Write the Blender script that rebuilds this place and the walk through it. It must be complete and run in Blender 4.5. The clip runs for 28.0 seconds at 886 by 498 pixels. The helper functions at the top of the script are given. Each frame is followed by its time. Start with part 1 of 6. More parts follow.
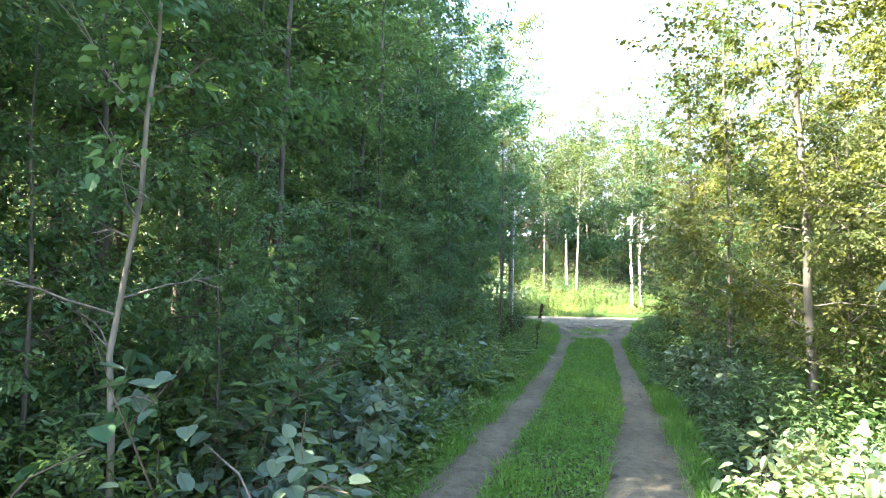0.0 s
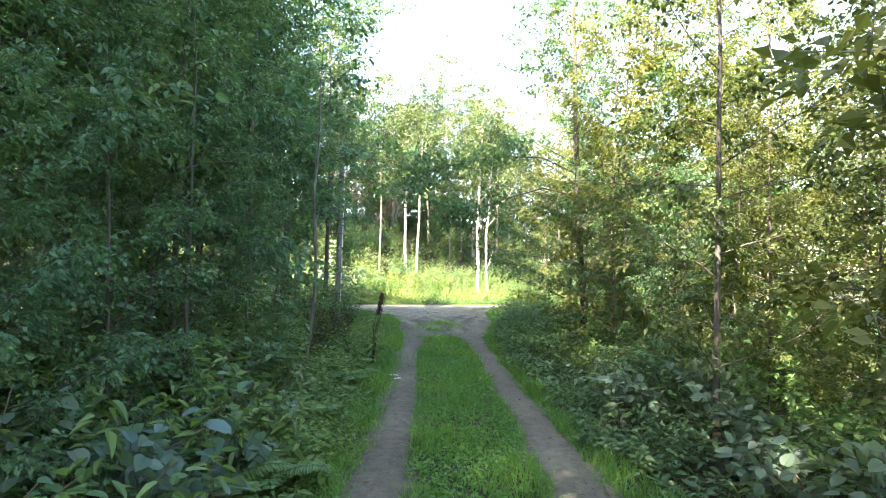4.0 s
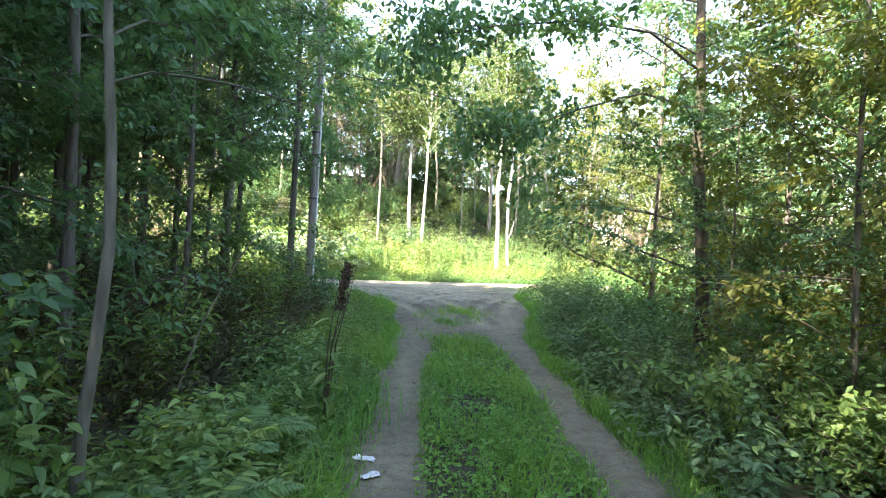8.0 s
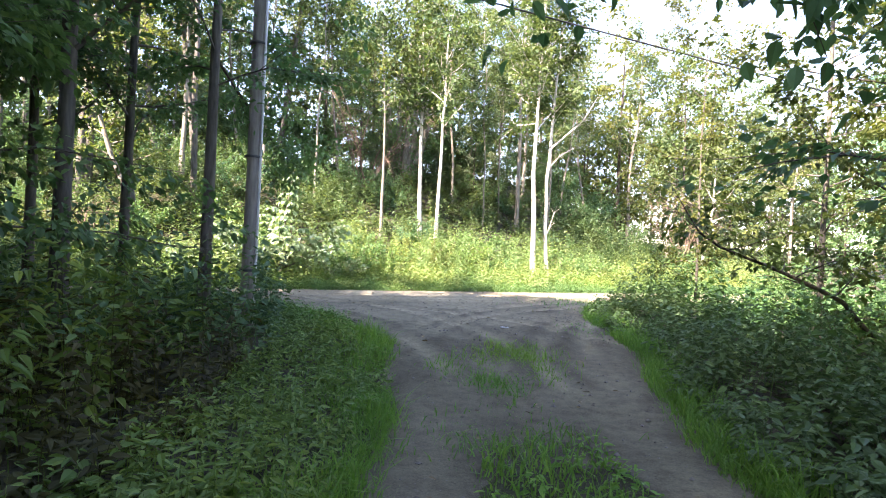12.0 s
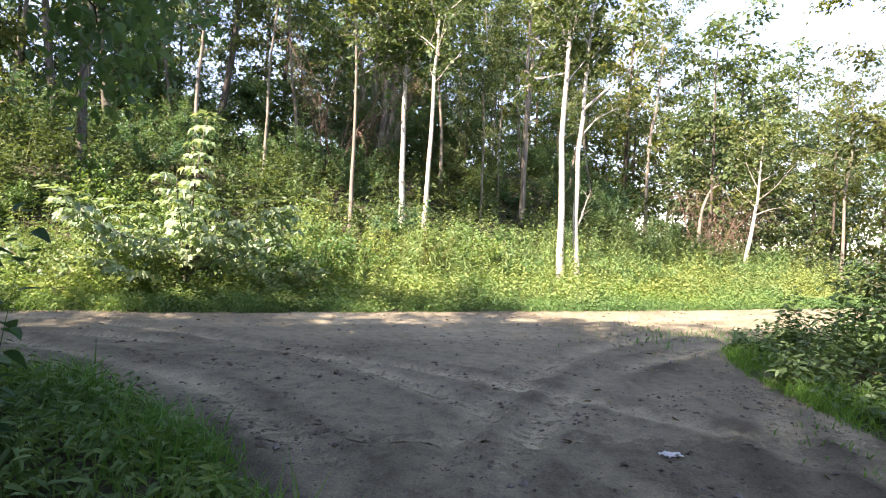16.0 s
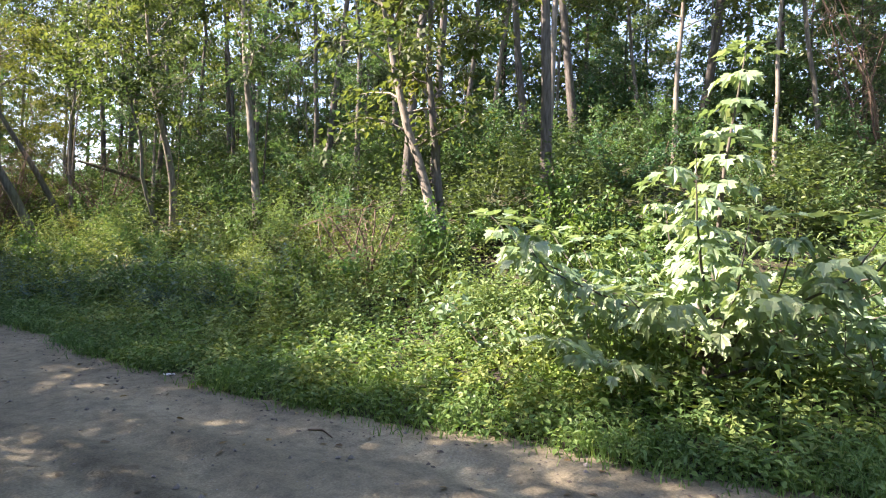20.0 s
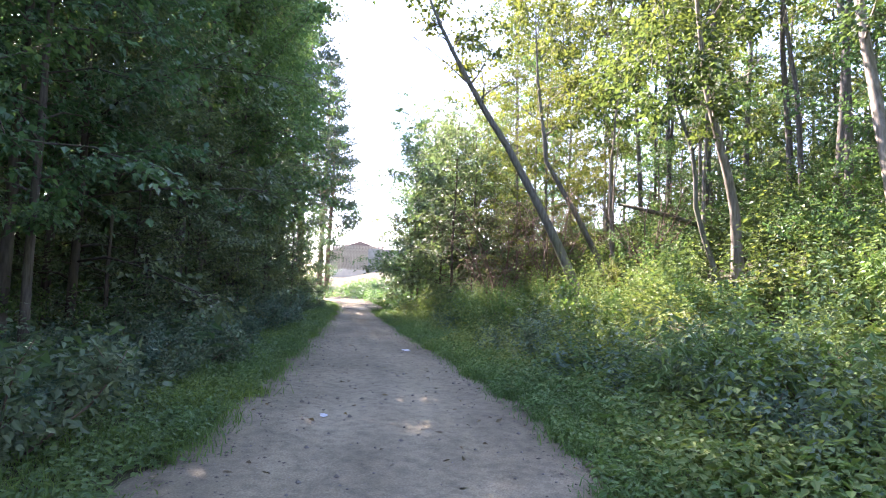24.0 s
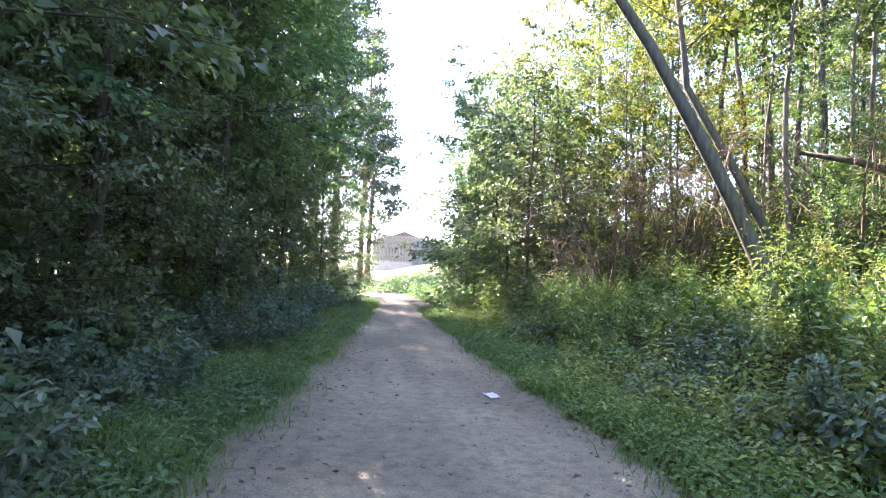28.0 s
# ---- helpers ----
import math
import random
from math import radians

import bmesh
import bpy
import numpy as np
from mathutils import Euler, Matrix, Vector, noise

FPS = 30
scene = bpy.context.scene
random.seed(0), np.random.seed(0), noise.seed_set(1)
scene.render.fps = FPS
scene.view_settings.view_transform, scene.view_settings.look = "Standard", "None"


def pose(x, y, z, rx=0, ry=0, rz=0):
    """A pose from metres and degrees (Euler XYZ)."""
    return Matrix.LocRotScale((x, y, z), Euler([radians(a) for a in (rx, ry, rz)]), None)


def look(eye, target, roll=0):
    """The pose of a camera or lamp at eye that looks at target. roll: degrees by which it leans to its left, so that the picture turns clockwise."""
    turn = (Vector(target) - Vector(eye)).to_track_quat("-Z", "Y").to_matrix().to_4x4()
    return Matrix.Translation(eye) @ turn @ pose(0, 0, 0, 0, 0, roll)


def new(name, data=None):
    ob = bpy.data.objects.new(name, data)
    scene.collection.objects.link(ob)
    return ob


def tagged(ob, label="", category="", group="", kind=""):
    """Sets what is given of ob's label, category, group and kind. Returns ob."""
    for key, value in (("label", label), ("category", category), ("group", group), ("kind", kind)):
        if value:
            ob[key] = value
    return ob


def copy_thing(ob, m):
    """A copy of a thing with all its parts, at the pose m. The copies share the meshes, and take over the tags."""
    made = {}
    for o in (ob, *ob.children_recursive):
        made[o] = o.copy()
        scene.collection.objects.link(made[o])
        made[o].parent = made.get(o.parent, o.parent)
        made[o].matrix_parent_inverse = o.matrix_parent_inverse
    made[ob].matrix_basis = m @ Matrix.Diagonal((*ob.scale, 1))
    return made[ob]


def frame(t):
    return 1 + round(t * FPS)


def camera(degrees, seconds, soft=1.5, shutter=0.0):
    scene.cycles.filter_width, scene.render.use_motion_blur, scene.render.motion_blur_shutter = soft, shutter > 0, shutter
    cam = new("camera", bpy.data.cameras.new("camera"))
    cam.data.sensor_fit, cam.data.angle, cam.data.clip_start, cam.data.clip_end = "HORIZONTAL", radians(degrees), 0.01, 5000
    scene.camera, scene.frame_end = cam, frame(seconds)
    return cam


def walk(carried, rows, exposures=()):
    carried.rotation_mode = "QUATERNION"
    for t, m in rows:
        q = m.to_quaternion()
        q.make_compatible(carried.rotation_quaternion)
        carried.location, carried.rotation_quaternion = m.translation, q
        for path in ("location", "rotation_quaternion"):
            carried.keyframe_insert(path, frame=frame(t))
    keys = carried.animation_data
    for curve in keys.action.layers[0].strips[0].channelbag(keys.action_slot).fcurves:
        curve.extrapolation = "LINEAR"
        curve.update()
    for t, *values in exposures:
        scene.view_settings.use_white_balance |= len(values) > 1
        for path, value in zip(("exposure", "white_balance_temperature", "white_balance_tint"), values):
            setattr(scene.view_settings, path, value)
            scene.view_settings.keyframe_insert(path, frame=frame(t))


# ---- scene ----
cam = camera(75.0, 28.0, soft=1.1)
PATH = [
    (0, (0.108, -0.006, 1.667), (-0.28, 1.952, 1.79), 1.6),
    (0.5, (-0.016, 0.669, 1.745), (-0.316, 2.64, 1.9), 1.7),
    (1, (-0.149, 1.351, 1.705), (-0.321, 3.335, 1.89), 1.8),
    (1.5, (-0.227, 1.997, 1.692), (-0.229, 3.986, 1.901), 1.7),
    (2, (-0.251, 2.667, 1.644), (-0.131, 4.653, 1.848), 1.6),
    (2.5, (-0.274, 3.286, 1.604), (-0.106, 5.272, 1.77), 1.6),
    (3, (-0.194, 3.992, 1.576), (-0.01, 5.979, 1.71), 1.4),
    (3.5, (-0.152, 4.667, 1.588), (0.032, 6.655, 1.699), 1.5),
    (5.5, (-0.128, 7.258, 1.615), (0.059, 9.249, 1.622), 2.6),
    (6, (-0.088, 7.892, 1.573), (0.106, 9.882, 1.573), 3.0),
    (6.5, (-0.109, 8.546, 1.499), (0.088, 10.536, 1.499), 3.4),
    (7, (-0.064, 9.211, 1.444), (0.13, 11.201, 1.446), 3.6),
    (7.5, (-0.011, 9.869, 1.414), (0.168, 11.861, 1.413), 3.4),
    (8, (0.096, 10.538, 1.401), (0.265, 12.531, 1.397), 3.2),
    (8.5, (0.176, 11.152, 1.434), (0.325, 13.146, 1.434), 2.6),
    (9, (0.189, 11.796, 1.39), (0.334, 13.791, 1.394), 2.6),
    (9.5, (0.193, 12.411, 1.384), (0.325, 14.407, 1.389), 2.7),
    (10, (0.19, 13.043, 1.339), (0.321, 15.038, 1.352), 2.5),
    (10.5, (0.188, 13.747, 1.297), (0.319, 15.742, 1.311), 2.5),
    (11, (0.218, 14.389, 1.275), (0.349, 16.385, 1.296), 2.6),
    (11.5, (0.215, 15.077, 1.261), (0.344, 17.073, 1.275), 2.9),
    (12, (0.258, 15.709, 1.266), (0.387, 17.705, 1.266), 2.7),
    (12.5, (0.358, 16.365, 1.357), (0.49, 18.36, 1.349), 1.9),
    (13, (0.417, 17.029, 1.335), (0.564, 19.023, 1.326), 2.0),
    (13.5, (0.451, 17.803, 1.36), (0.613, 19.796, 1.339), 2.2),
    (15.5, (0.122, 20.213, 1.227), (0.335, 22.201, 1.215), 3.0),
    (16, (0.132, 20.795, 1.215), (0.354, 22.783, 1.212), 3.0),
    (16.5, (0.05, 21.437, 1.241), (0.286, 23.423, 1.223), 3.1),
    (17, (-0.056, 21.996, 1.264), (0.17, 23.983, 1.238), 3.1),
    (17.5, (-0.21, 22.601, 1.253), (-0.008, 24.591, 1.218), 3.1),
    (18, (-0.353, 23.146, 1.315), (-0.312, 25.145, 1.268), 3.2),
    (18.5, (-0.611, 23.673, 1.365), (-0.786, 25.665, 1.316), 3.1),
    (19, (-0.942, 24.187, 1.417), (-1.466, 26.117, 1.403), 3.1),
    (19.5, (-1.281, 24.664, 1.452), (-2.129, 26.475, 1.456), 2.7),
    (20, (-1.675, 24.952, 1.425), (-2.876, 26.551, 1.433), 2.0),
    (20.5, (-2.156, 25.285, 1.419), (-3.614, 26.653, 1.429), 2.0),
    (21, (-2.651, 25.545, 1.421), (-4.301, 26.676, 1.43), 1.5),
    (21.5, (-3.136, 25.751, 1.445), (-4.925, 26.645, 1.458), 1.0),
    (22, (-3.68, 25.892, 1.448), (-5.563, 26.564, 1.5), 0.4),
    (22.5, (-4.289, 25.925, 1.467), (-6.223, 26.422, 1.56), 0.2),
    (24.5, (-6.893, 26.641, 1.323), (-8.886, 26.735, 1.45), 2.9),
    (25, (-7.536, 26.585, 1.296), (-9.53, 26.66, 1.42), 2.8),
    (25.5, (-8.203, 26.494, 1.275), (-10.199, 26.546, 1.387), 2.8),
    (26, (-8.891, 26.438, 1.253), (-10.888, 26.482, 1.352), 2.8),
    (26.5, (-9.569, 26.39, 1.268), (-11.567, 26.417, 1.36), 2.8),
    (27, (-10.239, 26.323, 1.272), (-12.237, 26.34, 1.362), 2.9),
    (27.5, (-10.884, 26.228, 1.255), (-12.882, 26.232, 1.347), 2.9),
    (28, (-11.57, 26.182, 1.247), (-13.568, 26.176, 1.353), 2.9),
]
EXPOSURES = [(0, 3.9, 6950, 16), (1, 3.65, 7050, 17), (3, 3.75, 7250, 18), (7, 3.85, 7200, 15), (10, 3.6, 7050, 23), (13, 3.1, 7000, 29), (16, 2.55, 7350, 29), (18, 2.2, 7550, 24), (19, 2.2, 7350, 24), (20, 2.48, 7000, 27), (22, 2.95, 6800, 32), (25, 3.55, 6450, 35), (28, 3.7, 6450, 35)]
walk(cam, [(t, look(eye, target, roll)) for t, eye, target, roll in PATH], exposures=EXPOSURES)
SKY_STRENGTH, SUN_STRENGTH = 0.12, 4.8

# ---- world, sun ----
SUN_AZ, SUN_EL = math.atan2(-0.78, -0.62), radians(42)
SUN_DIR = Vector((math.sin(SUN_AZ) * math.cos(SUN_EL), math.cos(SUN_AZ) * math.cos(SUN_EL), math.sin(SUN_EL)))
world = bpy.data.worlds.new("sky")
scene.world = world
world.use_nodes = True
wn = world.node_tree.nodes
sky = wn.new("ShaderNodeTexSky")
sky.sky_type = "NISHITA"
sky.sun_disc = False
sky.sun_elevation = SUN_EL
sky.sun_rotation = SUN_AZ
sky.air_density, sky.dust_density, sky.ozone_density = 1.0, 0.6, 1.0
wn["Background"].inputs["Strength"].default_value = SKY_STRENGTH
world.node_tree.links.new(sky.outputs[0], wn["Background"].inputs["Color"])
sun = new("sun", bpy.data.lights.new("sun", "SUN"))
sun.data.energy, sun.data.angle, sun.data.color = SUN_STRENGTH, radians(0.53), (1.0, 0.93, 0.80)
sun.matrix_world = look(SUN_DIR * 60, (0, 0, 0))


# ---- materials ----
def nodes_of(name):
    m = bpy.data.materials.new(name)
    m.use_nodes = True
    t = m.node_tree
    return m, t, t.nodes, t.links, t.nodes["Principled BSDF"]


def ramp(n, stops):
    r = n.new("ShaderNodeValToRGB")
    e = r.color_ramp.elements
    while len(e) < len(stops):
        e.new(0.5)
    for el, (p, c) in zip(e, stops):
        el.position, el.color = p, (*c, 1)
    return r


def tex(n, l, kind, scale, detail=4, coords="Object", stretch=None, rough=0.55):
    t = n.new("ShaderNodeTex" + kind)
    t.inputs["Scale"].default_value = scale
    if kind == "Noise":
        t.inputs["Detail"].default_value = detail
        t.inputs["Roughness"].default_value = rough
    c = n.new("ShaderNodeTexCoord")
    if stretch:
        mp = n.new("ShaderNodeMapping")
        mp.inputs["Scale"].default_value = stretch
        l.new(c.outputs[coords], mp.inputs[0])
        l.new(mp.outputs[0], t.inputs["Vector"])
    else:
        l.new(c.outputs[coords], t.inputs["Vector"])
    return t


def mix_col(n, l, fac, a, b, mode="MIX"):
    m = n.new("ShaderNodeMix")
    m.data_type, m.blend_type = "RGBA", mode
    for sock, v in ((m.inputs[0], fac), (m.inputs[6], a), (m.inputs[7], b)):
        if isinstance(v, (int, float)):
            sock.default_value = v
        elif isinstance(v, tuple):
            sock.default_value = (*v, 1)
        else:
            l.new(v, sock)
    return m.outputs[2]


def bump(n, l, height, strength, dist):
    b = n.new("ShaderNodeBump")
    b.inputs["Strength"].default_value, b.inputs["Distance"].default_value = strength, dist
    l.new(height, b.inputs["Height"])
    return b.outputs[0]


def leaf_mat(name, dark, mid, light, trans=0.35, rough=0.48, spec=0.4):
    """Thin leaf: colour differs leaf by leaf and plant by plant, light shines through."""
    m, t, n, l, p = nodes_of(name)
    geo, info = n.new("ShaderNodeNewGeometry"), n.new("ShaderNodeObjectInfo")
    dark, light = (tuple(0.65 * a + 0.35 * b for a, b in zip(c, mid)) for c in (dark, light))
    r = ramp(n, [(0.0, dark), (0.5, mid), (0.93, light), (1.0, tuple(min(1, c * k) for c, k in zip(light, (1.12, 1.06, 0.95))))])
    l.new(geo.outputs["Random Per Island"], r.inputs[0])
    patch = tex(n, l, "Noise", 0.35, 2)
    pr = ramp(n, [(0.3, (0.72, 0.85, 0.9)), (0.7, (1.2, 1.1, 0.85))])
    l.new(patch.outputs[0], pr.inputs[0])
    col = mix_col(n, l, 1.0, r.outputs[0], pr.outputs[0], "MULTIPLY")
    orr = ramp(n, [(0.0, (0.8, 0.92, 0.95)), (1.0, (1.18, 1.08, 0.9))])
    l.new(info.outputs["Random"], orr.inputs[0])
    col = mix_col(n, l, 1.0, col, orr.outputs[0], "MULTIPLY")
    l.new(col, p.inputs["Base Color"])
    p.inputs["Roughness"].default_value = rough
    p.inputs["Specular IOR Level"].default_value = spec
    tr = n.new("ShaderNodeBsdfTranslucent")
    l.new(mix_col(n, l, 1.0, col, (1.5, 1.45, 0.75), "MULTIPLY"), tr.inputs[0])
    ms = n.new("ShaderNodeMixShader")
    ms.inputs[0].default_value = trans
    l.new(p.outputs[0], ms.inputs[1])
    l.new(tr.outputs[0], ms.inputs[2])
    l.new(ms.outputs[0], n["Material Output"].inputs[0])
    return m


def bark_mat(name, base, dark, moss=(0.1, 0.12, 0.04), white=False, moss_amount=0.35):
    m, t, n, l, p = nodes_of(name)
    big = tex(n, l, "Noise", 3.0, 4, stretch=(1, 1, 0.35))
    fine = tex(n, l, "Noise", 22.0, 5, stretch=(1, 1, 3.5) if white else (1, 1, 0.16))
    r = ramp(n, [(0.36, dark), (0.5, base)] if white else [(0.32, dark), (0.68, base)])
    l.new(fine.outputs[0], r.inputs[0])
    mr = ramp(n, [(0.52, (0, 0, 0)), (0.75, (1, 1, 1))])
    l.new(big.outputs[0], mr.inputs[0])
    mm = n.new("ShaderNodeMath")
    mm.operation = "MULTIPLY"
    mm.inputs[1].default_value = moss_amount
    l.new(mr.outputs[0], mm.inputs[0])
    col = mix_col(n, l, mm.outputs[0], r.outputs[0], moss)
    l.new(col, p.inputs["Base Color"])
    p.inputs["Roughness"].default_value = 0.85
    l.new(bump(n, l, fine.outputs[0], 0.6, 0.012), p.inputs["Normal"])
    return m


def sand_mat(name, tone=1.0):
    """Packed sandy soil: pale dust, damp dark patches, small stones and ruts."""
    m, t, n, l, p = nodes_of(name)
    a = tex(n, l, "Noise", 0.55, 5)
    b = tex(n, l, "Noise", 9.0, 6, rough=0.65)
    c = tex(n, l, "Noise", 70.0, 4)
    v = tex(n, l, "Voronoi", 16.0)
    r = ramp(n, [(0.3, tuple(tone * k for k in (0.117, 0.104, 0.070))), (0.5, tuple(tone * k for k in (0.168, 0.149, 0.101))), (0.72, tuple(tone * k for k in (0.225, 0.200, 0.137)))])
    l.new(a.outputs[0], r.inputs[0])
    r2 = ramp(n, [(0.3, (0.62, 0.62, 0.64)), (0.55, (1.0, 1.0, 1.0)), (0.75, (1.14, 1.12, 1.1))])
    l.new(b.outputs[0], r2.inputs[0])
    col = mix_col(n, l, 1.0, r.outputs[0], r2.outputs[0], "MULTIPLY")
    r3 = ramp(n, [(0.3, (0.75, 0.75, 0.75)), (0.7, (1.2, 1.2, 1.2))])
    l.new(c.outputs[0], r3.inputs[0])
    col = mix_col(n, l, 1.0, col, r3.outputs[0], "MULTIPLY")
    rv = ramp(n, [(0.05, (1, 1, 1)), (0.12, (0, 0, 0))])
    l.new(v.outputs["Distance"], rv.inputs[0])
    col = mix_col(n, l, rv.outputs[0], col, (0.18, 0.165, 0.15))
    at = n.new("ShaderNodeAttribute")
    at.attribute_name = "wear"
    half = n.new("ShaderNodeMath")
    half.operation = "MULTIPLY_ADD"
    half.inputs[1].default_value = half.inputs[2].default_value = 0.5
    l.new(at.outputs["Fac"], half.inputs[0])
    rw = ramp(n, [(0.0, (0.5, 0.49, 0.5)), (0.5, (1.0, 1.0, 1.0)), (1.0, (1.5, 1.49, 1.46))])
    l.new(half.outputs[0], rw.inputs[0])
    col = mix_col(n, l, 1.0, col, rw.outputs[0], "MULTIPLY")
    l.new(col, p.inputs["Base Color"])
    p.inputs["Roughness"].default_value = 0.92
    p.inputs["Specular IOR Level"].default_value = 0.2
    h = n.new("ShaderNodeMath")
    h.operation = "ADD"
    l.new(b.outputs[0], h.inputs[0])
    l.new(c.outputs[0], h.inputs[1])
    l.new(bump(n, l, h.outputs[0], 0.55, 0.02), p.inputs["Normal"])
    return m


def soil_mat(name):
    m, t, n, l, p = nodes_of(name)
    a = tex(n, l, "Noise", 0.8, 4)
    b = tex(n, l, "Noise", 14.0, 6, rough=0.7)
    r = ramp(n, [(0.3, (0.022, 0.018, 0.012)), (0.5, (0.04, 0.038, 0.018)), (0.7, (0.04, 0.06, 0.018))])
    l.new(a.outputs[0], r.inputs[0])
    r2 = ramp(n, [(0.3, (0.5, 0.5, 0.5)), (0.7, (1.5, 1.4, 1.2))])
    l.new(b.outputs[0], r2.inputs[0])
    l.new(mix_col(n, l, 1.0, r.outputs[0], r2.outputs[0], "MULTIPLY"), p.inputs["Base Color"])
    p.inputs["Roughness"].default_value = 0.95
    l.new(bump(n, l, b.outputs[0], 1.0, 0.05), p.inputs["Normal"])
    return m


def plain_mat(name, col, rough=0.7, scale=12.0, vary=0.25, metal=0.0):
    m, t, n, l, p = nodes_of(name)
    a = tex(n, l, "Noise", scale, 5)
    r = ramp(n, [(0.3, tuple(c * (1 - vary) for c in col)), (0.7, tuple(min(1, c * (1 + vary)) for c in col))])
    l.new(a.outputs[0], r.inputs[0])
    l.new(r.outputs[0], p.inputs["Base Color"])
    p.inputs["Roughness"].default_value, p.inputs["Metallic"].default_value = rough, metal
    l.new(bump(n, l, a.outputs[0], 0.3, 0.01), p.inputs["Normal"])
    return m


LEAF_TREE = leaf_mat("tree_leaf", (0.046, 0.076, 0.033), (0.086, 0.125, 0.055), (0.145, 0.185, 0.082), 0.36, 0.5, 0.32)
LEAF_SHADE = leaf_mat("shade_leaf", (0.050, 0.108, 0.058), (0.088, 0.176, 0.094), (0.145, 0.245, 0.125), 0.4, 0.48, 0.38)
LEAF_YELLOW = leaf_mat("light_leaf", (0.058, 0.078, 0.028), (0.105, 0.130, 0.048), (0.165, 0.188, 0.072), 0.45, 0.55, 0.25)
LEAF_HERB = leaf_mat("herb_leaf", (0.056, 0.122, 0.042), (0.108, 0.200, 0.072), (0.190, 0.285, 0.105), 0.34, 0.5, 0.4)
# paler, yellower copy of herb_leaf: sunlight on the slope foot put into colour
LEAF_TOE_LIT = leaf_mat("sunny_herb_leaf", (0.115, 0.178, 0.070), (0.168, 0.238, 0.098), (0.240, 0.305, 0.145), 0.28, 0.6, 0.22)
# near-black brown: the deep shade under the alders, put into leaf colour
LEAF_SHADED_BROWN = leaf_mat("bracken_leaf", (0.030, 0.032, 0.018), (0.052, 0.056, 0.030), (0.082, 0.086, 0.046), 0.25, 0.6, 0.2)
LEAF_NETTLE = leaf_mat("nettle_leaf", (0.040, 0.088, 0.046), (0.074, 0.145, 0.076), (0.120, 0.205, 0.105), 0.3, 0.5, 0.38)
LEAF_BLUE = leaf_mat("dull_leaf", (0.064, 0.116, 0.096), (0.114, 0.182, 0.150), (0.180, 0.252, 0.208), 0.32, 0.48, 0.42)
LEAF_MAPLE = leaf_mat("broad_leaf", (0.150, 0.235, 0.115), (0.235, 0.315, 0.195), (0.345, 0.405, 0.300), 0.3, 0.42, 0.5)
LEAF_DARK = leaf_mat("hornbeam_leaf", (0.055, 0.092, 0.068), (0.102, 0.156, 0.108), (0.165, 0.225, 0.148), 0.42, 0.42, 0.5)
NEEDLE = leaf_mat("needle", (0.042, 0.070, 0.061), (0.069, 0.105, 0.081), (0.095, 0.130, 0.095), 0.12, 0.55)
GRASS = leaf_mat("grass_blade", (0.068, 0.172, 0.044), (0.114, 0.258, 0.068), (0.180, 0.325, 0.100), 0.45, 0.45, 0.3)
GRASS_DULL = leaf_mat("verge_blade", (0.070, 0.145, 0.055), (0.120, 0.212, 0.086), (0.185, 0.275, 0.122), 0.42, 0.5, 0.3)
DRY = leaf_mat("dry_leaf", (0.07, 0.045, 0.025), (0.13, 0.085, 0.045), (0.23, 0.17, 0.09), 0.15)
BARK_WHITE = bark_mat("birch_bark", (0.56, 0.52, 0.46), (0.10, 0.085, 0.07), white=True, moss_amount=0.2)
BARK_PALE = bark_mat("aspen_bark", (0.27, 0.24, 0.195), (0.10, 0.085, 0.065), moss=(0.14, 0.15, 0.06))
BARK_GREY = bark_mat("alder_bark", (0.14, 0.125, 0.105), (0.045, 0.038, 0.03))
BARK_LEAN = bark_mat("smooth_grey_bark", (0.160, 0.155, 0.128), (0.075, 0.070, 0.055), moss_amount=0.5)
BARK_MOSS = bark_mat("mossy_bark", (0.13, 0.12, 0.07), (0.05, 0.045, 0.03), moss=(0.12, 0.16, 0.035), moss_amount=0.95)
DEADTWIG = plain_mat("dead_twig", (0.15, 0.105, 0.078), 0.9, 20, 0.35)
CLOD = plain_mat("damp_clod", (0.085, 0.07, 0.058), 0.95, 30, 0.4)
BARK_DARK = bark_mat("old_bark", (0.10, 0.08, 0.062), (0.03, 0.025, 0.02))
BARK_RED = bark_mat("pine_bark", (0.24, 0.15, 0.10), (0.08, 0.055, 0.04), moss_amount=0.1)
TWIG = plain_mat("twig_wood", (0.14, 0.105, 0.075), 0.85, 30)
SAND, SOIL = sand_mat("sandy_soil", 1.28), soil_mat("forest_soil")
TRACKSOIL = sand_mat("track_soil", 0.95)
PAPER = plain_mat("white_litter", (0.55, 0.56, 0.57), 0.5, 40, 0.12)
STALK = plain_mat("rusty_stalk", (0.055, 0.036, 0.024), 0.9, 25, 0.4)
CABLE = plain_mat("black_cable", (0.03, 0.03, 0.03), 0.6)
POLEWOOD = bark_mat("pole_wood", (0.30, 0.275, 0.24), (0.16, 0.14, 0.12), moss_amount=0.15)
CONDUIT = plain_mat("pale_plastic", (0.62, 0.62, 0.6), 0.5, 8, 0.1)
STONE = plain_mat("grey_stone", (0.17, 0.155, 0.14), 0.85, 20, 0.3)
CONCRETE = plain_mat("weathered_concrete", (0.36, 0.345, 0.32), 0.9, 3.0, 0.2)
FENCEWOOD = plain_mat("bleached_board", (0.42, 0.35, 0.26), 0.8, 6.0, 0.3)
ROOFING = plain_mat("brown_roofing", (0.22, 0.16, 0.13), 0.8, 5.0, 0.3)
CREAM = plain_mat("cream_render", (0.62, 0.55, 0.43), 0.85, 2.0, 0.1)
GLASSY = plain_mat("dark_pane", (0.03, 0.035, 0.04), 0.1, 2.0, 0.1)


